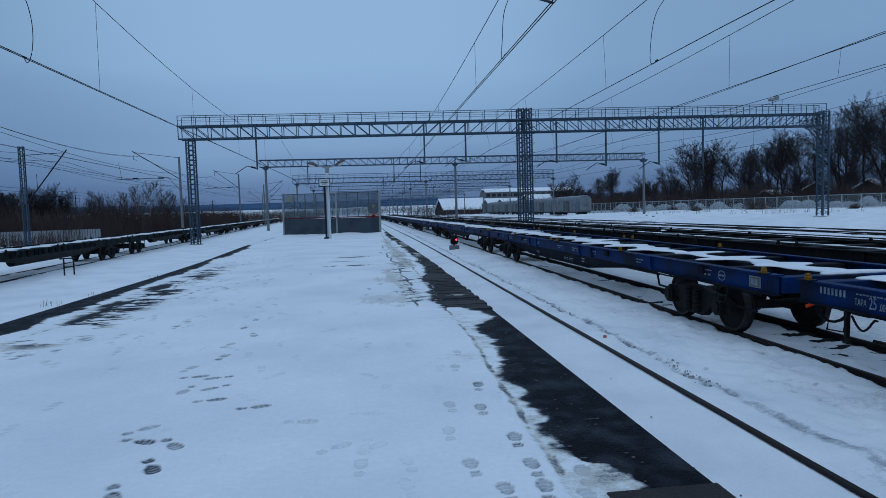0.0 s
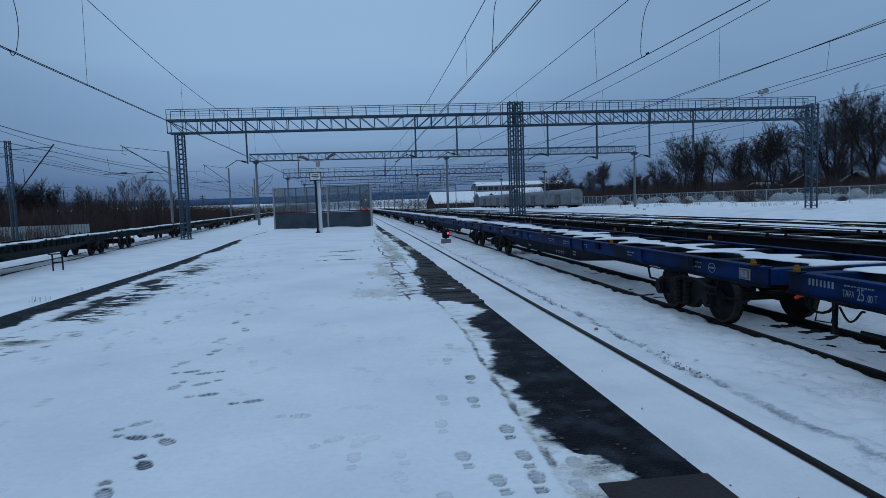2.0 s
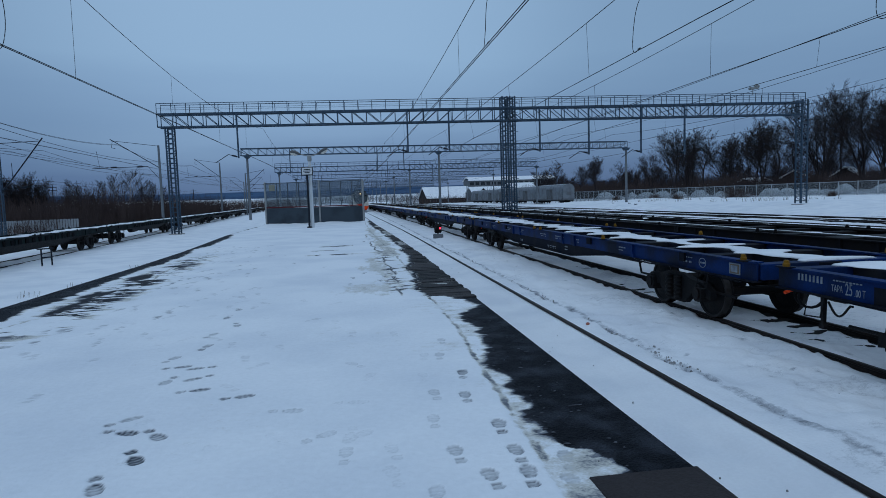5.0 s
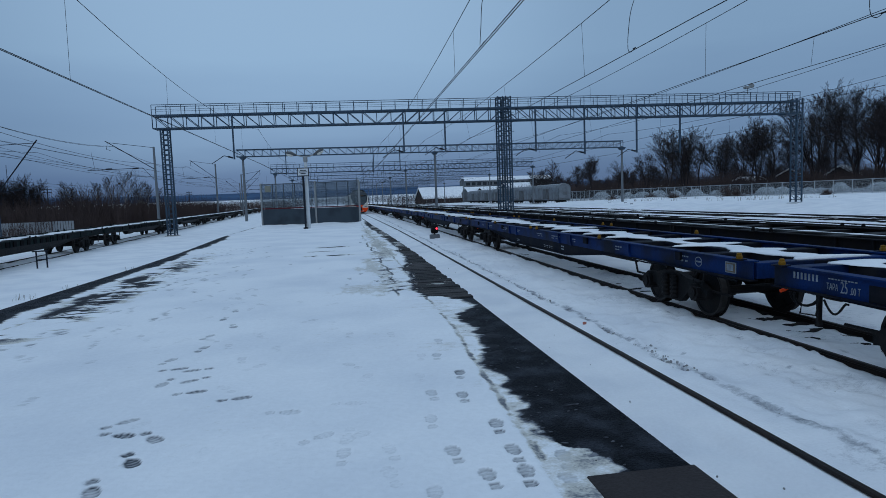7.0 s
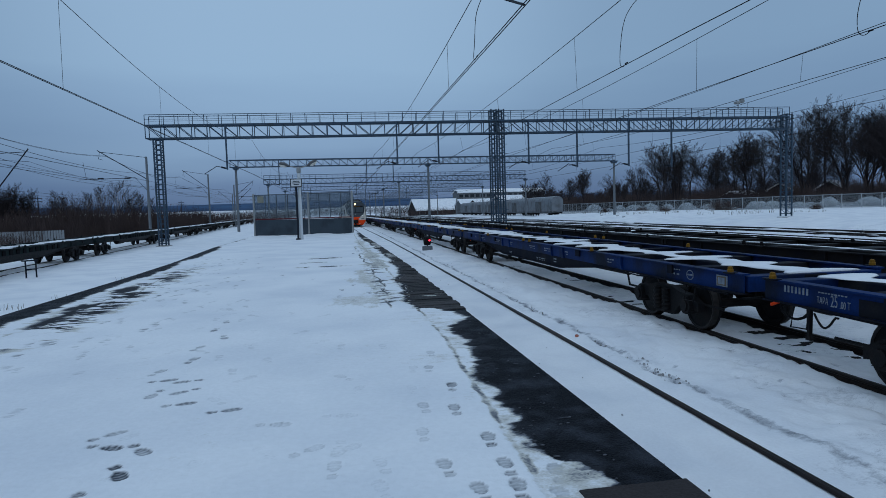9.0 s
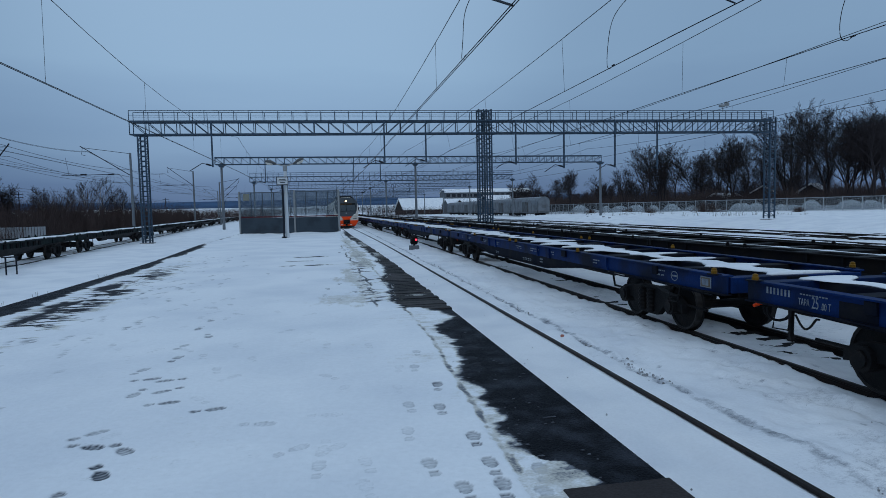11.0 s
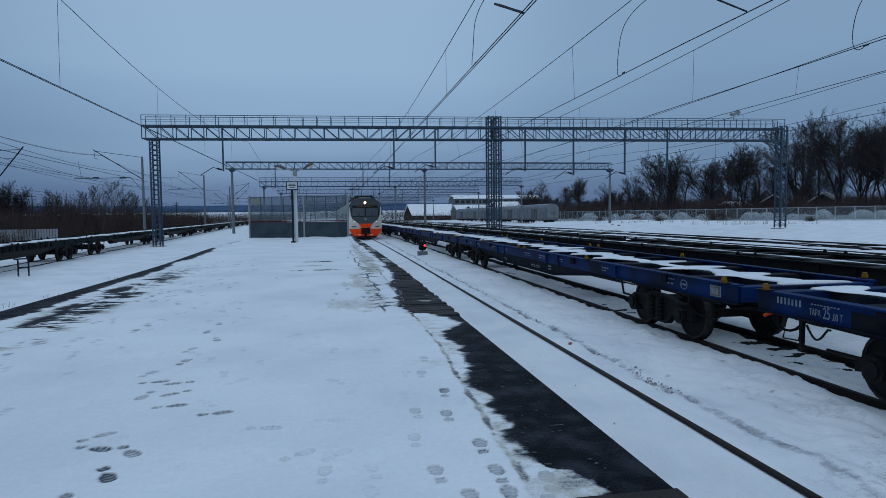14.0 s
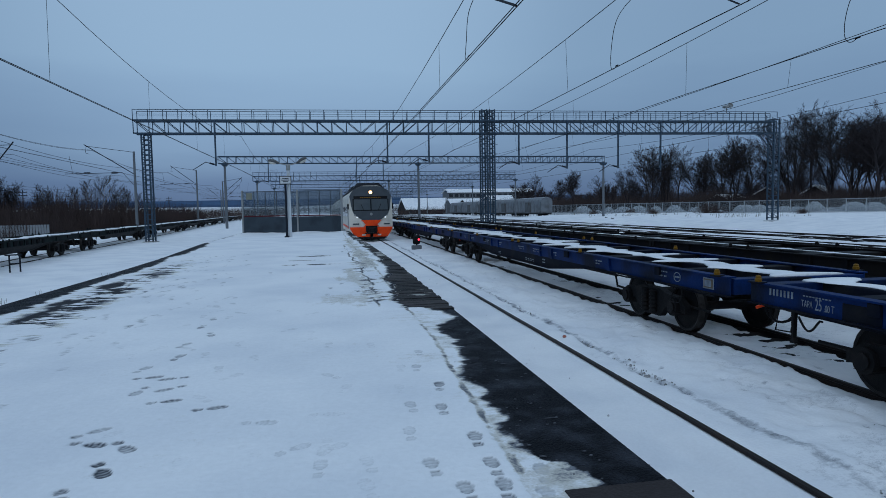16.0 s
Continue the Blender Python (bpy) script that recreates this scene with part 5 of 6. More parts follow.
        part("fog_lamp", Shape().box(s * 0.62 - 0.14, nose(0.62, 0.52) - 0.10, 0.44, s * 0.62 + 0.14, nose(0.62, 0.52) + 0.05, 0.56, 0.02), LAMP_LENS, t)
        part("side_skirt", patch(0.22, 0.40, (lambda z: 0.15) if s > 0 else (lambda z: -1.22), (lambda z: 1.22) if s > 0 else (lambda z: -0.15), -0.06, 6, 2, 0.2), BLACK, t)
    part("coupler_recess", patch(0.74, 1.22, lambda z: -0.46, lambda z: 0.46, 0.075, 8, 4, 0.05), BLACK, t, "black recess behind the coupler")
    part("obstacle_guard", patch(0.16, 0.32, lambda z: -1.05, lambda z: 1.05, 0.03, 8, 2, 0.2), BLACK, t)
    part("coupler", Shape().box(-0.42, -0.18, 0.68, 0.42, 0.2, 1.12, 0.06).box(-0.2, -0.42, 0.72, 0.2, -0.1, 1.04, 0.05).bar((-0.55, -0.12, 0.62), (0.55, -0.12, 0.62), 0.05, 6), BLACK, t, "black coupler and hoses")
    for k in range(5):
        y0 = 1.8 if k == 0 else k * 22.0 + 0.25
        y1 = (k + 1) * 22.0 - 0.25
        part("car_body", car_body(y0, y1), TRAIN_GREY, t)
        part("roof", Shape().box(-1.15, y0 + 0.3, 4.2, 1.15, y1 - 0.3, 4.50, 0.10), TRAIN_ROOF, t, "dark roof equipment")
        for s in (-1, 1):
            for j in range(9):
                yw = y0 + 2.0 + j * (y1 - y0 - 4) / 9
                a, b = sorted((s * 1.715, s * 1.732))
                part("window", Shape().box(a, yw + 0.25, 1.95, b, yw + 1.75, 2.8), DARK_GLASS, t)
            a, b = sorted((s * 1.69, s * 1.728))
            part("door", Shape().box(a, y0 + 0.6, 1.0, b, y0 + 1.75, 2.95), TRAIN_DARK, t)
            part("stripe", Shape().box(a, y0, 0.95, b, y1, 1.14), ORANGE, t)
        part("underframe", Shape().box(-1.35, y0 + 1.0, 0.35, 1.35, y1 - 1.0, 0.66, 0.05), BLACK, t)
        for yb in (y0 + 3.2, y1 - 3.5):
            part("bogie", Shape().box(-1.1, yb - 1.5, 0.3, 1.1, yb + 1.5, 0.66, 0.08).disc((-0.78, yb - 1.2, 0.475), (1, 0, 0), 0.475, 0.13).disc((-0.78, yb + 1.2, 0.475), (1, 0, 0), 0.475, 0.13).disc((0.78, yb - 1.2, 0.475), (1, 0, 0), 0.475, 0.13).disc((0.78, yb + 1.2, 0.475), (1, 0, 0), 0.475, 0.13), BLACK, t)
        if k < 4:
            part("gangway", Shape().box(-0.8, y1 - 0.1, 0.9, 0.8, y1 + 0.6, 3.3, 0.05), BLACK, t)
    for y in (23.5,):
        p = Shape()
        for s in (-0.6, 0.6):
            p.bar((s, y, 4.5), (s, y + 1.1, 5.15), 0.05).bar((s, y + 1.1, 5.15), (s * 0.9, y - 0.1, 6.35), 0.045)
        p.bar((-0.95, y - 0.1, 6.37), (0.95, y - 0.1, 6.37), 0.05).bar((-0.6, y + 1.1, 5.15), (0.6, y + 1.1, 5.15), 0.03).box(-0.8, y - 0.6, 4.35, 0.8, y + 1.3, 4.5, 0.02)
        part("pantograph", p, DARK_STEEL, t)
    part("roof_shroud", Shape().loft([[(-1.3, 1.2, 4.15), (1.3, 1.2, 4.15), (0.9, 1.7, 4.62), (-0.9, 1.7, 4.62)], [(-1.3, 9, 4.15), (1.3, 9, 4.15), (0.9, 8.6, 4.62), (-0.9, 8.6, 4.62)]]), TRAIN_ROOF, t)
    for k in range(7):
        part("roof_box", Shape().box(-0.95, 2.6 + k * 2.6, 4.45, 0.95, 4.3 + k * 2.6, 4.74 - 0.06 * (k % 3), 0.05), TRAIN_ROOF, t)
    for s in (-1, 1):
        part("roof_rail", Shape().line([(s * 1.28, 1.0 + k * 2.5, 4.42 + 0.03 * (k % 2)) for k in range(9)], 0.03, 5), TRAIN_ROOF, t)
    return t


TRAIN = train()


MARKERS = [(44.6, 100.2, 0.75), (47.4, 104.2, 0.7), (44.4, 93.6, 0.8), (43.2, 88.9, 0.7)]

# ---- dwarf signal, bottle, frame, small posts ----
def dwarf_signal():
    t = thing("dwarf_signal", "black dwarf signal showing red beside the track", "railway signal", at=pose(5.30, 38.3, SNOW_Z - 0.08))
    part("base", Shape().box(-0.30, -0.25, -0.1, 0.30, 0.25, 0.36, 0.03), POST, t, "pale concrete foot")
    part("leg", Shape().bar((0, 0, 0.1), (0, 0, 0.5), 0.05, 8), DARK_STEEL, t)
    h = part("head", Shape().box(-0.23, -0.13, 0.42, 0.23, 0.15, 0.98, 0.09), BLACK, t)
    for x, z, mat, lab in ((0.10, 0.74, LAMP_RED, "lit red lens"), (-0.12, 0.74, BLACK, "")):
        part("hood", Shape().bar((x, -0.30, z), (x, -0.1, z), 0.10, 14), BLACK, h)
        part("lens", Shape().bar((x, -0.315, z), (x, -0.295, z), 0.06, 14), mat, h, lab)


dwarf_signal()


def bottle():
    t = thing("plastic_bottle", "crushed reddish plastic bottle lying in the snow", "bottle", at=pose(4.31, 10.86, -1.205, 0, 12, 60))
    part("body", Shape().loft([[(x, r * math.cos(a), r * math.sin(a) * q) for a in [2 * math.pi * k / 12 for k in range(12)]] for x, r, q in [(-0.075, 0.025, 1), (-0.07, 0.034, 0.9), (-0.02, 0.033, 0.7), (0.0, 0.028, 0.6), (0.03, 0.034, 0.8), (0.055, 0.028, 1), (0.075, 0.013, 1), (0.09, 0.012, 1)]]), material("red_plastic", (0.42, 0.16, 0.12), 0.3), t)
    part("cap", Shape().bar((0.09, 0, 0), (0.107, 0, 0), 0.015, 10), WHITE, t)


bottle()


def trestle():
    t = thing("cable_trestle", "small black steel frame standing in the snow", "trestle", at=pose(-14.1, 30.5, -1.32, 0, 0, 35))
    for x in (-0.20, 0.20):
        part("leg", Shape().box(x - 0.03, -0.03, -0.1, x + 0.03, 0.03, 0.80, 0.008), DARK_STEEL, t)
    part("crossbar", Shape().box(-0.17, -0.025, 0.40, 0.17, 0.025, 0.46, 0.008), DARK_STEEL, t)
    part("top_bar", Shape().box(-0.36, -0.05, 0.80, 0.28, 0.05, 0.86, 0.008), DARK_STEEL, t)


trestle()


def marker_post(x, y, h):
    t = thing("marker_post", "small pale concrete marker post in the snow", "marker post", "track marker posts", at=pose(x, y, -1.3))
    part("post", Shape().box(-0.16, -0.16, 0, 0.16, 0.16, h, 0.03), POST, t)
    part("cap", Shape().box(-0.2, -0.2, h, 0.2, 0.2, h + 0.14, 0.04), SNOW_CAP, t)


for mx, my, mh in MARKERS:
    marker_post(mx, my, mh)


# ---- catenary masts west of the yard ----
def cantilever_mast(x, y, h, arm, lattice, label, turn=0):
    t = thing("catenary_mast", label, "catenary mast", "western catenary masts", at=pose(x, y, -1.7, 0, 0, turn))
    if lattice:
        part("mast", lattice_mast(h, 0.2, 0.16, 0.055), GALV, t)
    else:
        part("mast", Shape().bar((0, 0, 0), (0, 0, h), 0.20, 10, 0.14), POST, t)
    if lattice:
        part("bracket", Shape().bar((0, 0, h - 0.9), (arm * 0.95, 0, h - 0.7), 0.04).bar((0, 0, h - 6.0), (arm, 0, h - 0.4), 0.065), DARK_STEEL, t)
        part("register_arm", Shape().bar((0, 0, h - 5.5), (arm * 0.8, 0, h - 5.1), 0.04).bar((arm * 0.3, 0, h - 5.2), (arm * 0.3, 0, h - 2.8), 0.025), DARK_STEEL, t)
        part("insulator", Shape().bar((arm * 0.45, 0, h - 5.28), (arm * 0.6, 0, h - 5.2), 0.09, 7), DARK_STEEL, t)
        return
    part("bracket", Shape().bar((0, 0, h - 0.1), (arm * 0.97, 0, h + 0.7), 0.04).bar((0, 0, h - 3.0), (arm, 0, h + 0.9), 0.065), DARK_STEEL, t)
    part("register_arm", Shape().bar((arm * 0.25, 0, h - 2.75), (arm * 1.4, 0, h - 2.9), 0.05).bar((arm * 1.25, 0, h - 2.85), (arm * 1.3, 0, h - 0.6), 0.02).bar((arm * 0.25, 0, h - 2.75), (0, 0, h - 4.6), 0.03), DARK_STEEL, t)
    for u in (0.35, 0.9):
        part("insulator", Shape().bar((arm * u, 0, h - 2.78), (arm * (u + 0.12), 0, h - 2.79), 0.10, 7), DARK_STEEL, t)
    part("hanger", Shape().line([(arm * 0.95, 0, h + 0.75), (arm * 0.98, 0, h - 0.2), (arm * 0.90, 0, h - 0.35)], 0.035, 5), DARK_STEEL, t)


cantilever_mast(-34.5, 66.5, 10.6, 4.3, True, "grey lattice catenary mast with a cantilever arm")
cantilever_mast(-25.3, 87, 11.2, -6.0, False, "concrete catenary mast with a cantilever arm")
cantilever_mast(-26.9, 133, 11.8, -5.0, False, "distant catenary mast with a cantilever arm")
cantilever_mast(-25.0, 152, 10.4, 4.5, False, "distant catenary mast with a cantilever arm")
cantilever_mast(-31.0, 195, 10.6, 4.0, False, "distant catenary mast with a cantilever arm")
cantilever_mast(-36.0, 215, 10.6, -4.5, False, "distant catenary mast with a cantilever arm")
for x, c, m_, low, ys in ((-30.0, 4.2, 7.2, 0.9, (14, 66, 118, 180, 250, 330)), (-34.5, 7.4, 8.2, 0.8, (14, 66, 118, 180, 250, 330)), (-33.0, 4.2, 7.2, 0.8, (14, 66, 118, 180, 250, 330)),
                          (-29.5, 7.55, 9.7, 1.0, (41, 87, 133, 195, 250)), (-29.25, 7.45, 9.62, 1.05, (41, 87, 133, 195, 250)), (-24.6, 5.3, 7.3, 0.7, (41, 87, 133, 195, 250))):
    t = thing("overhead_line", "thin overhead wires sagging between western masts", "catenary wire", "overhead lines")
    for k, (a, b) in enumerate(zip(ys, ys[1:])):
        part("messenger_wire", Shape().line(sag((x - (a - 66) * 0.045, a, m_), (x - (b - 66) * 0.045, b, m_), low, 26), 0.017, 4), WIRE, t)
        part("contact_wire", Shape().line([(x - (a - 66) * 0.045, a, c), (x - (b - 66) * 0.045, b, c)], 0.014, 4), WIRE, t)


def utility_pole(x, y, foot, h):
    t = thing("utility_pole", "dark wooden pole with two short crossarms", "utility pole", "poles beyond the thicket", at=pose(x, y, foot))
    part("pole", Shape().bar((0, 0, -0.5), (0, 0, h), 0.14, 8, 0.10), DARK_STEEL, t)
    for z in (h - 0.5, h - 1.2):
        part("crossarm", Shape().box(-0.9, -0.06, z - 0.06, 0.9, 0.06, z + 0.06), DARK_STEEL, t)
        for u in (-0.8, 0.8):
            part("insulator", Shape().bar((u, 0, z + 0.06), (u, 0, z + 0.25), 0.06, 6), POST, t)


for px, py, ph in ((-66.9, 150, 9.4), (-72.5, 170, 9.0), (-50.0, 205, 9.0), (-38.0, 240, 8.5)):
    utility_pole(px, py, -2.4, ph)


# ---- bare trees ----
def tree_meshes(seed, height, spread, thick, levels, stems=1):
    """One or more stems with ascending limbs, boughs and fine twigs; the crown is fullest at two thirds of the height."""
    rng_ = random.Random(seed)
    trunk, crown = Shape(), Shape()

    def limb(p, d, length, r, level):
        n = (9, 5, 4, 3, 2)[level]
        kids = (2, 1, 1, 1, 0)[level]
        r1 = max(r * 0.25, 0.007)
        for i in range(n):
            q = p + d * (length / n)
            ra, rb = r + (r1 - r) * i / n, r + (r1 - r) * (i + 1) / n
            (trunk if level < 2 else crown).bar(p, q, ra, 6 if level == 0 else 4 if level == 1 else 3, rb)
            p = q
            d = (d + Vector((rng_.gauss(0, 1), rng_.gauss(0, 1), 0)) * 0.07 * (1 + level * 0.45) + Vector((0, 0, 0.05 if level else 0.02))).normalized()
            if level >= levels or (level == 0 and i < 2):
                continue
            up = i / n
            for _ in range(kids + (rng_.random() < 0.45)):
                a = rng_.uniform(0, 6.283)
                side = Vector((math.cos(a), math.sin(a), 0.0))
                side = (side - d * side.dot(d)).normalized()
                open_ = spread * rng_.uniform(0.7, 1.25) * (1.1 - 0.35 * up)
                reach = (0.52 * (1.05 - up) ** 0.7 + 0.08) if level == 0 else 0.52 * (1.1 - 0.6 * up)
                limb(p, (d + side * open_ + Vector((0, 0, 0.1))).normalized(), length * reach * rng_.uniform(0.75, 1.15), max(rb * 0.5, 0.011), level + 1)

    for k in range(stems):
        lean = Vector((rng_.uniform(-0.22, 0.22), rng_.uniform(-0.22, 0.22), 1)) if stems > 1 else Vector((0, 0, 1))
        limb(Vector((k * 0.25 - 0.12 * stems, rng_.uniform(-0.2, 0.2), -0.4)), lean.normalized(), height * rng_.uniform(0.86, 1.0), thick, 0)
    return trunk, crown


def tree(seed, height, spread, thick, twigs, bark, label, stems=1):
    t = thing("bare_tree", label, "tree", "bare trees")
    trunk, crown = tree_meshes(seed, height, spread, thick, twigs, stems)
    part("trunk", trunk, bark, t)
    part("crown", crown, BARK, t, "leafless twigs")
    return t


KINDS = [tree(11, 15.0, 0.62, 0.24, 4, BARK, "tall bare broadleaf tree with a wide crown", stems=2), tree(12, 13.0, 0.78, 0.22, 4, BARK, "bare broadleaf tree with a rounded crown"),
         tree(13, 10.0, 0.60, 0.12, 4, BARK, "bare broadleaf tree with several thin stems", stems=3), tree(14, 10.0, 0.5, 0.08, 3, BIRCH, "slender bare birch with pale bark")]
rng = random.Random(21)
PLACES = []   # x, y, foot, kind, height of the top
for k, (x, y, top) in enumerate([(104.0, 112, 22.6), (103.9, 118, 23.5), (106.3, 108, 18.9), (102.7, 100, 20.5), (104.9, 125, 23.0), (97.7, 135, 18.4), (97.9, 140, 15.6), (98.6, 130, 16.2), (98.2, 150, 15.1),
                                 (91.8, 150, 17.2), (84.7, 152, 18.5), (96.5, 165, 14.3), (84.9, 165, 12.7), (87.8, 190, 11.7), (78.3, 190, 13.6), (80.2, 230, 15.1), (80.7, 210, 11.8), (84.1, 260, 13.2),
                                 (112.0, 106, 20.0), (110, 101, 17), (115, 112, 21), (120, 104, 20), (101.7, 128, 12.7), (96.9, 112, 10.7), (108, 128, 19), (99.6, 139, 18.0), (90.0, 154, 18.2), (100.5, 152, 16.0), (116, 120, 19.5), (119, 111, 18.5), (113, 116, 20.5)]):
    PLACES.append((x, y, 0.9, (0, 1, 2, 1, 0, 2)[k % 6], top))
for k in range(44):
    y = rng.uniform(108, 300)
    x = rng.uniform(92, 135) - 0.06 * (y - 110)
    PLACES.append((x, y, 0.9, rng.choice((1, 2, 2)), rng.uniform(7.0, 11.5)))
for x, y, top in [(-45.2, 112, 6.7), (-43.6, 115, 6.5), (-40.7, 118, 8.8), (-39.0, 120, 6.8), (-42.2, 119, 8.0), (-37.0, 121, 6.2), (-35.5, 124, 5.6), (-40.1, 130, 5.5), (-47.5, 114, 5.8)]:
    PLACES.append((x, y, -2.6, 3, top))
for x, y, top in [(-53.3, 110, 8.1), (-54.5, 108, 7.3), (-52.1, 112, 7.1), (-56, 104, 6.6), (-60, 108, 7.5), (-64, 112, 8), (-70, 112, 8)]:
    PLACES.append((x, y, -2.6, 2, top))
tall = [max(v.co.z for c in kd.children for v in c.data.vertices) for kd in KINDS]
first = set()
for x, y, z, kind, top in PLACES:
    s = (top - z) / tall[kind]
    wide = s * rng.uniform(0.95, 1.25)
    m = pose(x, y, z, 0, 0, rng.uniform(0, 360))
    if kind not in first:
        first.add(kind)
        c = KINDS[kind]
        c.location, c.rotation_euler = (x, y, z), (0, 0, rng.uniform(0, 6))
    else:
        c = copy_thing(KINDS[kind], m)
    c.scale = (wide, wide, s)


def scrub(name, boxes, label, seed, thick, mat):
    """Dense thicket: many thin forked stems."""
    rng_ = random.Random(seed)
    v, f = [], []

    def stick(p, q, r):
        k = len(v)
        for c, rr in ((p, r), (q, r * 0.5)):
            for a in (0.0, 2.1, 4.2):
                v.append((c[0] + rr * math.cos(a), c[1] + rr * math.sin(a), c[2]))
        f.extend([(k, k + 1, k + 4, k + 3), (k + 1, k + 2, k + 5, k + 4), (k + 2, k, k + 3, k + 5)])

    for x0, x1, y0, y1, z, n, hh in boxes:
        for _ in range(n):
            x, y = rng_.uniform(x0, x1), rng_.uniform(y0, y1)
            h = hh * rng_.uniform(0.45, 1.0) * (0.82 + 0.2 * math.sin(x * 0.35) * math.cos(y * 0.27) + 0.16 * math.sin(x * 1.3 + y * 0.9))
            dx, dy = rng_.uniform(-0.25, 0.25) * h, rng_.uniform(-0.2, 0.2) * h
            stick((x, y, z), (x + dx, y + dy, z + h), thick)
            for _k in range(4):
                u = rng_.uniform(0.25, 0.8)
                bx, by = rng_.uniform(-0.35, 0.35) * h, rng_.uniform(-0.3, 0.3) * h
                stick((x + dx * u, y + dy * u, z + h * u), (x + dx * u + bx * 0.6, y + dy * u + by * 0.6, z + h * min(1.05, u + rng_.uniform(0.15, 0.4))), thick * 0.65)
    me = bpy.data.meshes.new(name)
    me.from_pydata(v, [], f)
    me.materials.append(mat)
    return tagged(new(name, me), label, "shrubs", kind="stuff")


scrub("scrub_thicket", [(-80, -38, 86, 112, -2.6, 7000, 6.4), (-62, -36, 104, 124, -2.6, 2600, 8.0), (-66, -36, 74, 80, -2.2, 900, 2.6), (-46, -28, 110, 150, -2.4, 4200, 6.0), (-60, -40, 140, 200, -2.6, 1500, 5), (-34, -26, 190, 330, -2, 500, 4), (-200, -45, 300, 420, -1.5, 1500, 3.5), (-260, -60, 520, 640, 0.5, 1500, 6.0), (-120, -55, 205, 290, -2.2, 1500, 5.0), (-110, -60, 300, 400, -1.4, 1200, 5.5), (-330, -60, 760, 800, 2, 1200, 8.0), (-60, 60, 430, 520, 0, 2600, 8.5), (-70, -25, 240, 420, -1.5, 2600, 6.0), (19, 58, 290, 320, -1.3, 900, 4.5)], "brown leafless thicket beyond the western sidings", 3, 0.024, SCRUB)
scrub("bank_thicket", [(92, 150, 96, 150, 0.4, 6500, 5.2), (82, 95, 113, 135, 0.0, 1600, 4.4), (88, 130, 150, 320, 0.4, 6500, 7.0), (72, 92, 185, 300, -0.4, 3200, 6.0), (74, 90, 140, 190, -0.2, 1500, 3.5), (66, 92, 260, 420, 0, 2200, 7.0)], "brown leafless thicket on the eastern bank", 4, 0.030, SCRUB)
def bush(x, y, r, seed):
    rng_ = random.Random(seed)
    s = Shape()
    for i in range(150):
        a, e = rng_.uniform(0, 6.283), rng_.uniform(0.25, 1.5)
        d = Vector((math.cos(a) * math.cos(e) * 1.25, math.sin(a) * math.cos(e) * 1.25, math.sin(e)))
        p = Vector((rng_.gauss(0, 0.25), rng_.gauss(0, 0.25), 0))
        q = p + d * r * rng_.uniform(0.6, 1.0)
        s.bar(p, q, 0.018, 3, 0.008)
        s.bar(p.lerp(q, 0.6), q + Vector((rng_.gauss(0, 0.25), rng_.gauss(0, 0.25), rng_.uniform(-0.1, 0.2))), 0.012, 3, 0.007)
    tagged(part("bush", s, SCRUB, at=pose(x, y, -0.75)), "brown leafless bush in the snow bank", "bush", "bushes along the fence")


for k, (x, y, r) in enumerate(((70.2, 105.5, 2.7), (71.8, 104.5, 2.4), (66.5, 128, 1.6), (67.5, 120, 1.7), (80.5, 93, 1.2), (63, 140, 1.5))):
    bush(x, y, r, 60 + k)


# ---- eastern fence with snow heaps behind ----
FENCE_LINE = [Vector(p) for p in ((101, 73, -0.75), (91.4, 87, -0.75), (82.5, 98.2, -0.8), (76.5, 107, -0.85), (71, 136, -0.85), (66, 165, -0.85), (58, 262, -0.85))]
fence = thing("yard_fence", "pale fence of frosted sheets between white posts", "fence")
sheet_mesh = Shape().box(0.08, -0.008, 0.55, 2.42, 0.008, 2.62).mesh("frosted_sheet")
post_mesh = Shape().box(-0.07, -0.06, -0.5, 0.07, 0.06, 2.78, 0.01).mesh("post")
rail_mesh = Shape().box(0.0, -0.03, 2.62, 2.5, 0.03, 2.72).mesh("top_rail")
picket_mesh = Shape()
for i in range(9):
    picket_mesh.box(0.16 + i * 0.27 - 0.035, -0.02, -0.1, 0.16 + i * 0.27 + 0.035, 0.02, 0.5)
picket_mesh = picket_mesh.box(0, -0.03, 0.47, 2.5, 0.03, 0.55).mesh("lower_grille")
for pa, pb in zip(FENCE_LINE, FENCE_LINE[1:]):
    fd = (pb - pa).normalized()
    count = int((pb - pa).length / 2.5)
    for i in range(count):
        p = pa.lerp(pb, i / count)
        m = Matrix.Translation(p) @ Matrix.Rotation(math.atan2(fd.y, fd.x), 4, "Z")
        part("post", post_mesh, FENCE_POST, fence, at=m)
        m = m @ Matrix.Diagonal(((pb - pa).length / count / 2.5, 1, 1, 1))
        part("frosted_sheet", sheet_mesh, FENCE_SHEET, fence, at=m)
        part("top_rail", rail_mesh, FENCE_POST, fence, at=m)
        part("lower_grille", picket_mesh, FENCE_POST, fence, at=m)
gate = thing("gate", "dark steel bar gate in the pale fence", "gate", at=Matrix.Translation((92.6, 84.6, -0.7)) @ Matrix.Rotation(math.atan2(-14, 9.6), 4, "Z"))
for i in range(8):
    part("bar", Shape().box(i * 0.2 - 0.05, -0.12, 0.2, i * 0.2 + 0.05, -0.07, 2.6), DARK_STEEL, gate)
part("gate_rail", Shape().box(-0.1, -0.13, 2.5, 1.5, -0.06, 2.62), DARK_STEEL, gate)
heap = Shape()
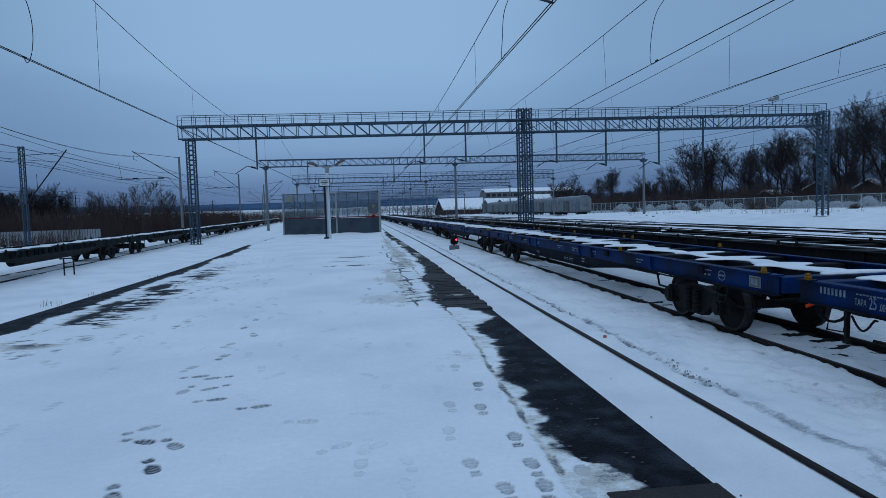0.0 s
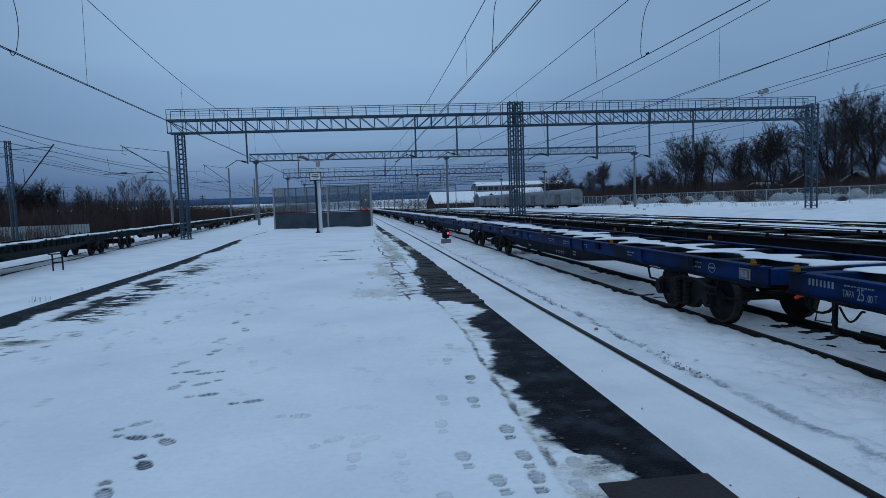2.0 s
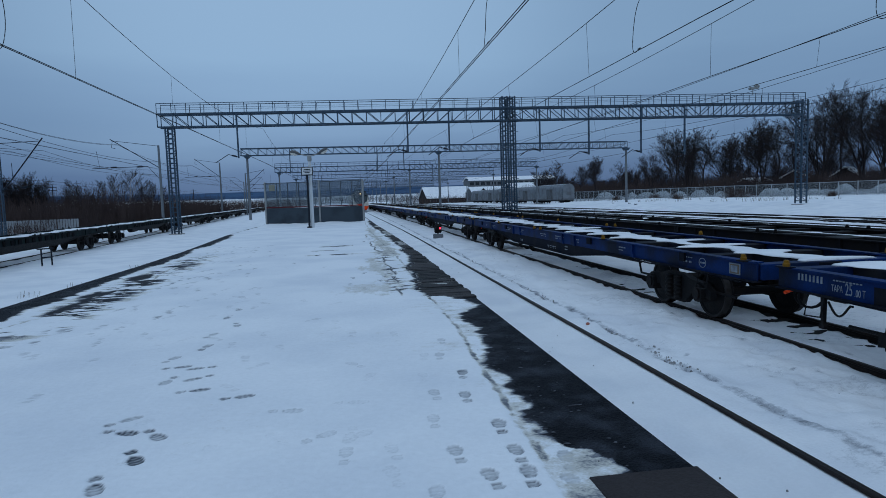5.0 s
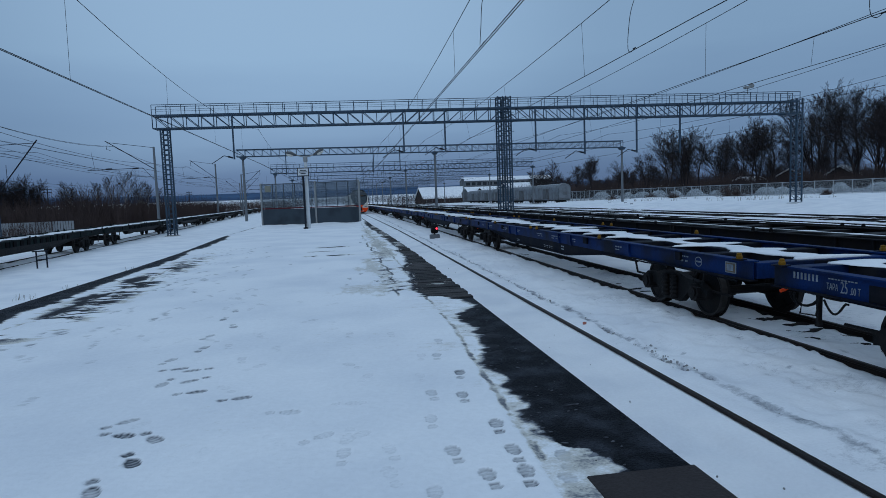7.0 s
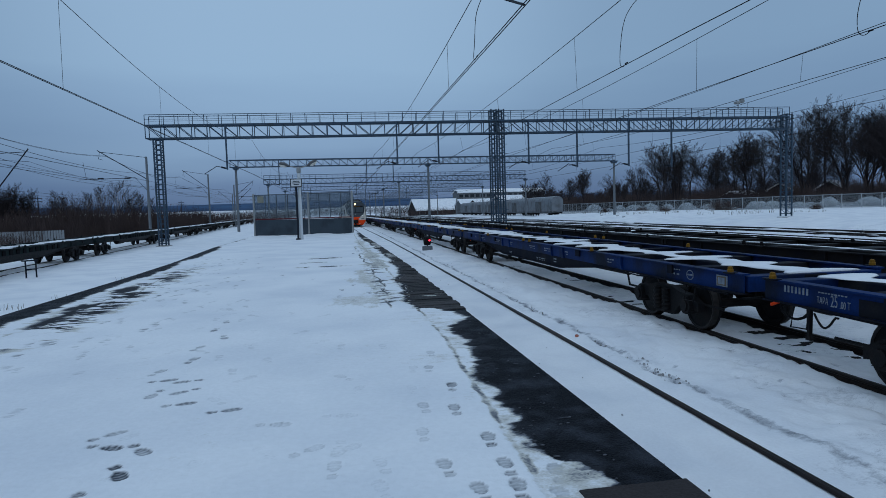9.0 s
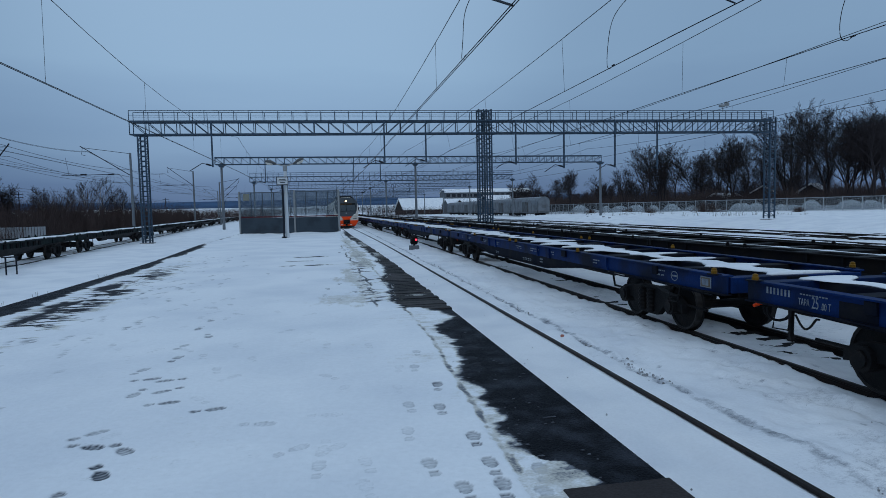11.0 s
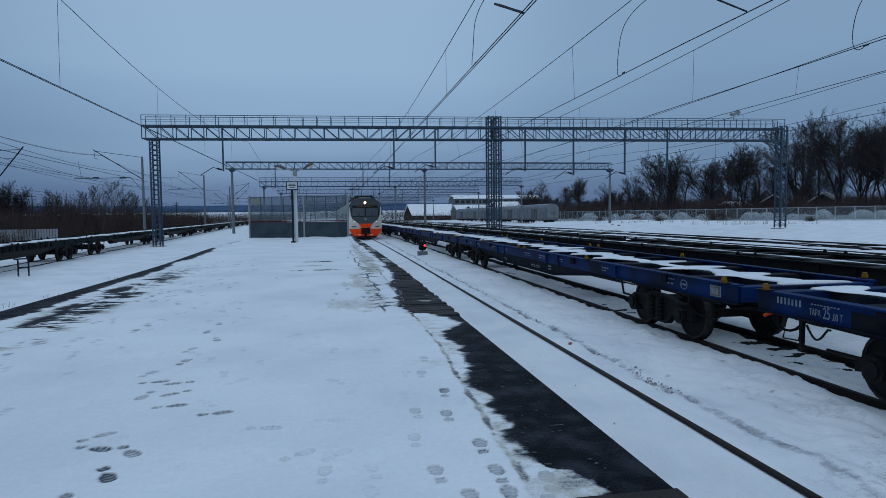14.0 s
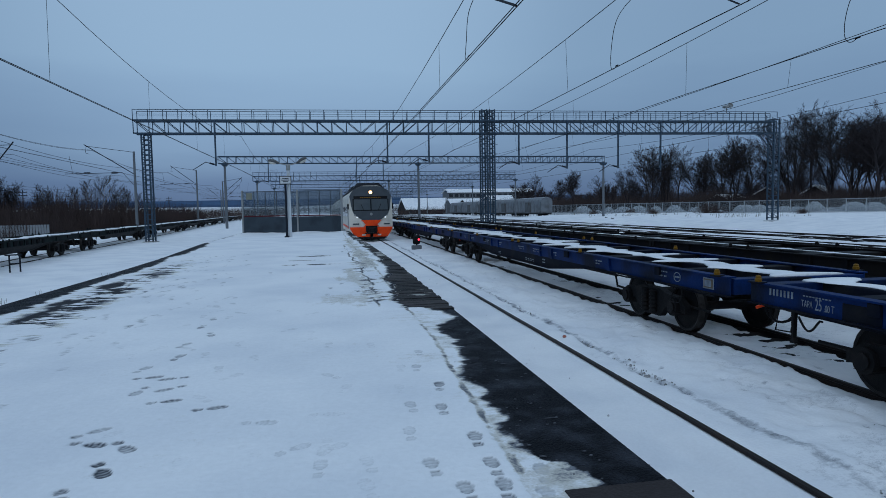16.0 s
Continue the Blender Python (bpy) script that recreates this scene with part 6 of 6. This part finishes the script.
for i in range(24):
    rng_ = random.Random(i)
    q_ = (i + 0.5) / 24 * (len(FENCE_LINE) - 2)
    k = int(q_)
    pa, pb = FENCE_LINE[k], FENCE_LINE[k + 1]
    fd = (pb - pa).normalized()
    p = pa.lerp(pb, q_ - k) + Vector((-fd.y, fd.x, 0)) * -3.6
    R, H = rng_.uniform(2.4, 5.0), rng_.uniform(1.1, 2.5)
    rings = []
    for j in range(7):
        q = j / 6
        rings.append([(p.x + R * (1 - q * 0.93) * math.cos(a) * 0.75, p.y + R * (1 - q * 0.93) * math.sin(a) * 0.85 * (1 + 0.15 * math.sin(3 * a + i)), -1.0 + H * (1 - (1 - q) ** 1.7) * (1 + 0.07 * math.sin(4 * a + j + i))) for a in [2 * math.pi * w / 18 for w in range(18)]])
    heap.loft(rings)
tagged(part("snow_heap", heap, SNOW, smooth=True), "heaps of cleared snow behind the fence", "snow", kind="stuff")
west_fence = thing("concrete_fence", "low pale fence of upright slats beyond the sidings", "fence")
slat = Shape().box(-0.13, -0.03, -0.2, 0.13, 0.03, 2.1, 0.01).mesh("slat")
for i in range(93):
    part("slat", slat, FENCE, west_fence, at=pose(-64 + i * 0.3, 79.5 + i * 0.09, -2.0, 0, 0, 16))


# ---- refrigerator vans ----
def van(crew=False):
    t = thing("refrigerator_van", "grey service van with a row of small windows" if crew else "weathered light grey refrigerator van with a rounded roof", "railway van", "grey refrigerator vans")
    L = 20.6
    prof = [(1.5, 0.95), (1.55, 1.1), (1.55, 4.15), (1.44, 4.5), (1.05, 4.9), (0.5, 5.1), (0, 5.14)]
    ring = lambda y: [(a, y, z) for a, z in prof] + [(-a, y, z) for a, z in reversed(prof[:-1])]
    part("body", Shape().loft([list(reversed(ring(-L / 2))), list(reversed(ring(L / 2)))]), REEFER, t)
    for s in (-1, 1):
        for y in ((-7.6, 7.6) if crew else (-1.2, 1.2)):
            a, b = sorted((s * 1.55, s * 1.60))
            part("door", Shape().box(a, y - 1.1, 1.15, b, y + 1.1, 3.9, 0.01), REEFER_DOOR, t)
        a, b = sorted((s * 1.55, s * 1.575))
        if crew:
            for k in range(5):
                part("window", Shape().box(a, -4.6 + k * 2.1, 2.2, b, -3.5 + k * 2.1, 3.3, 0.01), DARK_GLASS, t)
        part("sill_band", Shape().box(a, -10.2, 1.1, b, 10.2, 1.26), REEFER_DOOR, t)
        part("ladder", Shape().bar((s * 1.60, -9.9, 1.0), (s * 1.60, -9.9, 3.9), 0.02, 4).bar((s * 1.60, -9.5, 1.0), (s * 1.60, -9.5, 3.9), 0.02, 4), BOGIE, t)
        for y in (-8, -5.2, 5.2, 8):
            part("rib", Shape().box(a, y - 0.07, 1.1, b, y + 0.07, 3.6), REEFER_DOOR, t)
    part("underframe", Shape().box(-1.4, -L / 2 + 0.2, 0.7, 1.4, L / 2 - 0.2, 0.97), BOGIE, t)
    for s in (-1, 1):
        wheelset_and_bogie(t, s * (L / 2 - 2.9), BOGIE)
    part("end_frame", Shape().box(-1.3, -L / 2 - 0.05, 1.05, 1.3, -L / 2 - 0.01, 1.3), REEFER_DOOR, t)
    part("emblem_bar", Shape().box(-0.55, -L / 2 - 0.03, 2.3, 0.55, -L / 2 - 0.005, 2.42), REEFER_DOOR, t)
    part("snow_patch", Shape().box(-0.6, -L / 2 + 0.4, 5.07, 0.5, L / 2 - 0.5, 5.15, 0.02), SNOW_CAP, t)
    return t


v0 = van()
v0.matrix_basis = pose(55.5, 163, RAIL_Z, 0, 0, 1.6)
for k in range(1, 5):
    m = pose(55.5 - k * 22.0 * math.sin(radians(1.6)), 163 + 22.0 * k, RAIL_Z, 0, 0, 1.6)
    if k == 2:
        van(True).matrix_basis = m
    else:
        copy_thing(v0, m)


# ---- houses and sheds beyond ----
def house(x, y, z, w, d, h, roof, wall, label, turn=0, windows=3, sill=0.4, head=0.78, fill=0.28):
    """Gabled: walls up to the ridge at both ends, and two snow-covered roof slabs."""
    t = thing("house", label, "house", "houses beyond the yard", at=pose(x, y, z, 0, 0, turn))
    a, b = w / 2, d / 2
    gable = [(-b, -1.5), (b, -1.5), (b, h), (0, h + roof), (-b, h)]
    part("wall", Shape().loft([[(-a, p, q) for p, q in gable], [(a, p, q) for p, q in gable]]), wall, t)
    over, thick = 0.5, 0.35
    drop = roof / b * over
    for s in (-1, 1):
        slab_ = [(s * (b + over), h - drop), (0, h + roof), (0, h + roof + thick), (s * (b + over), h - drop + thick)]
        rings = [[(q, p, r) for p, r in slab_] for q in (-a - over, a + over)]
        part("roof", Shape().loft(rings if s < 0 else [list(reversed(r)) for r in rings]), SNOW_CAP, t, "snow-covered roof slope")
    for i in range(windows):
        wx = -a + (i + 0.5) * w / windows
        win = part("window", Shape().box(wx - w / windows * fill, -b - 0.06, h * sill, wx + w / windows * fill, -b + 0.02, h * head), WINDOW_FRAME, t)
        part("pane", Shape().box(wx - w / windows * fill * 0.86, -b - 0.075, h * sill + 0.08, wx + w / windows * fill * 0.86, -b - 0.055, h * head - 0.08), DARK_GLASS, win)


WINDOW_FRAME = material("pale_window_frame", (0.20, 0.21, 0.22), 0.6, 0, 0.1, 2.0, 20.0, 0.0)
house(50.5, 332, -2.2, 25, 20, 3.6, 5.8, BRICK, "dark shed under a wide snowy roof", 7, 4)
house(72, 318, -1.0, 22, 12, 4.2, 3.2, PALE_WALL, "low pale house with a snowy roof", 8, 5)
house(93, 356, -0.5, 52, 18, 11.2, 2.0, PALE_WALL, "long pale building with a band of windows under a snowy roof", 0, 16, 0.76, 0.93, 0.42)
house(64.5, 300, -1.0, 6, 7, 3.4, 3.2, BRICK, "small dark gabled house with a snowy roof", 88, 1)
house(84, 300, -0.5, 14, 9, 5.0, 3.0, BRICK, "dark house with a snowy roof", 10, 3)
house(110.5, 123, 1.4, 6, 5, 2.0, 1.7, BRICK, "dark low house with a snowy roof among trees", 35, 2)
house(103.5, 131, 1.6, 6, 5, 1.9, 1.5, BRICK, "dark low house with a snowy roof among trees", 50, 2)
house(99.0, 139, 0.9, 9, 5, 1.4, 1.2, BRICK, "dark low shed with a snowy roof among trees", 25, 3)

# ---- far hills, the distance haze painted into their colour ----
hill = Shape()
N = 160
rng = random.Random(2)
line = []
for i in range(N + 1):
    a = radians(-75 + 150 * i / N)
    R = 2200
    hgt = 33 + 8 * math.sin(i * 0.13 + 1.0) + 4 * math.sin(i * 0.41) + rng.uniform(-1.5, 1.5)
    line.append((R * math.sin(a), R * math.cos(a), hgt))
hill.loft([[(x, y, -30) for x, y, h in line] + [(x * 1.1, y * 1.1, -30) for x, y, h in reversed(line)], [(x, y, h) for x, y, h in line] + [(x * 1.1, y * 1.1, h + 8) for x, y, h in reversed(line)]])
tagged(part("backdrop", hill, HILL), "far forested hills under the clouds, haze in their blue-grey colour", "hills", kind="structure")


# ---- what moves ----
def motions():
    rows = []
    for i in range(33):
        t = i * 0.5
        y = 49.0 + 8.1 * (16 - t)
        slope = math.degrees(math.atan((bend(y + 10) - bend(y - 1)) / 11))
        lift = 0.3 * max(0.0, (y - 85) / 90) ** 2
        rows.append((t, pose(3.26 + bend(y), y, RAIL_Z + lift, 0, 0, -slope)))
    walk(TRAIN, rows)


motions()
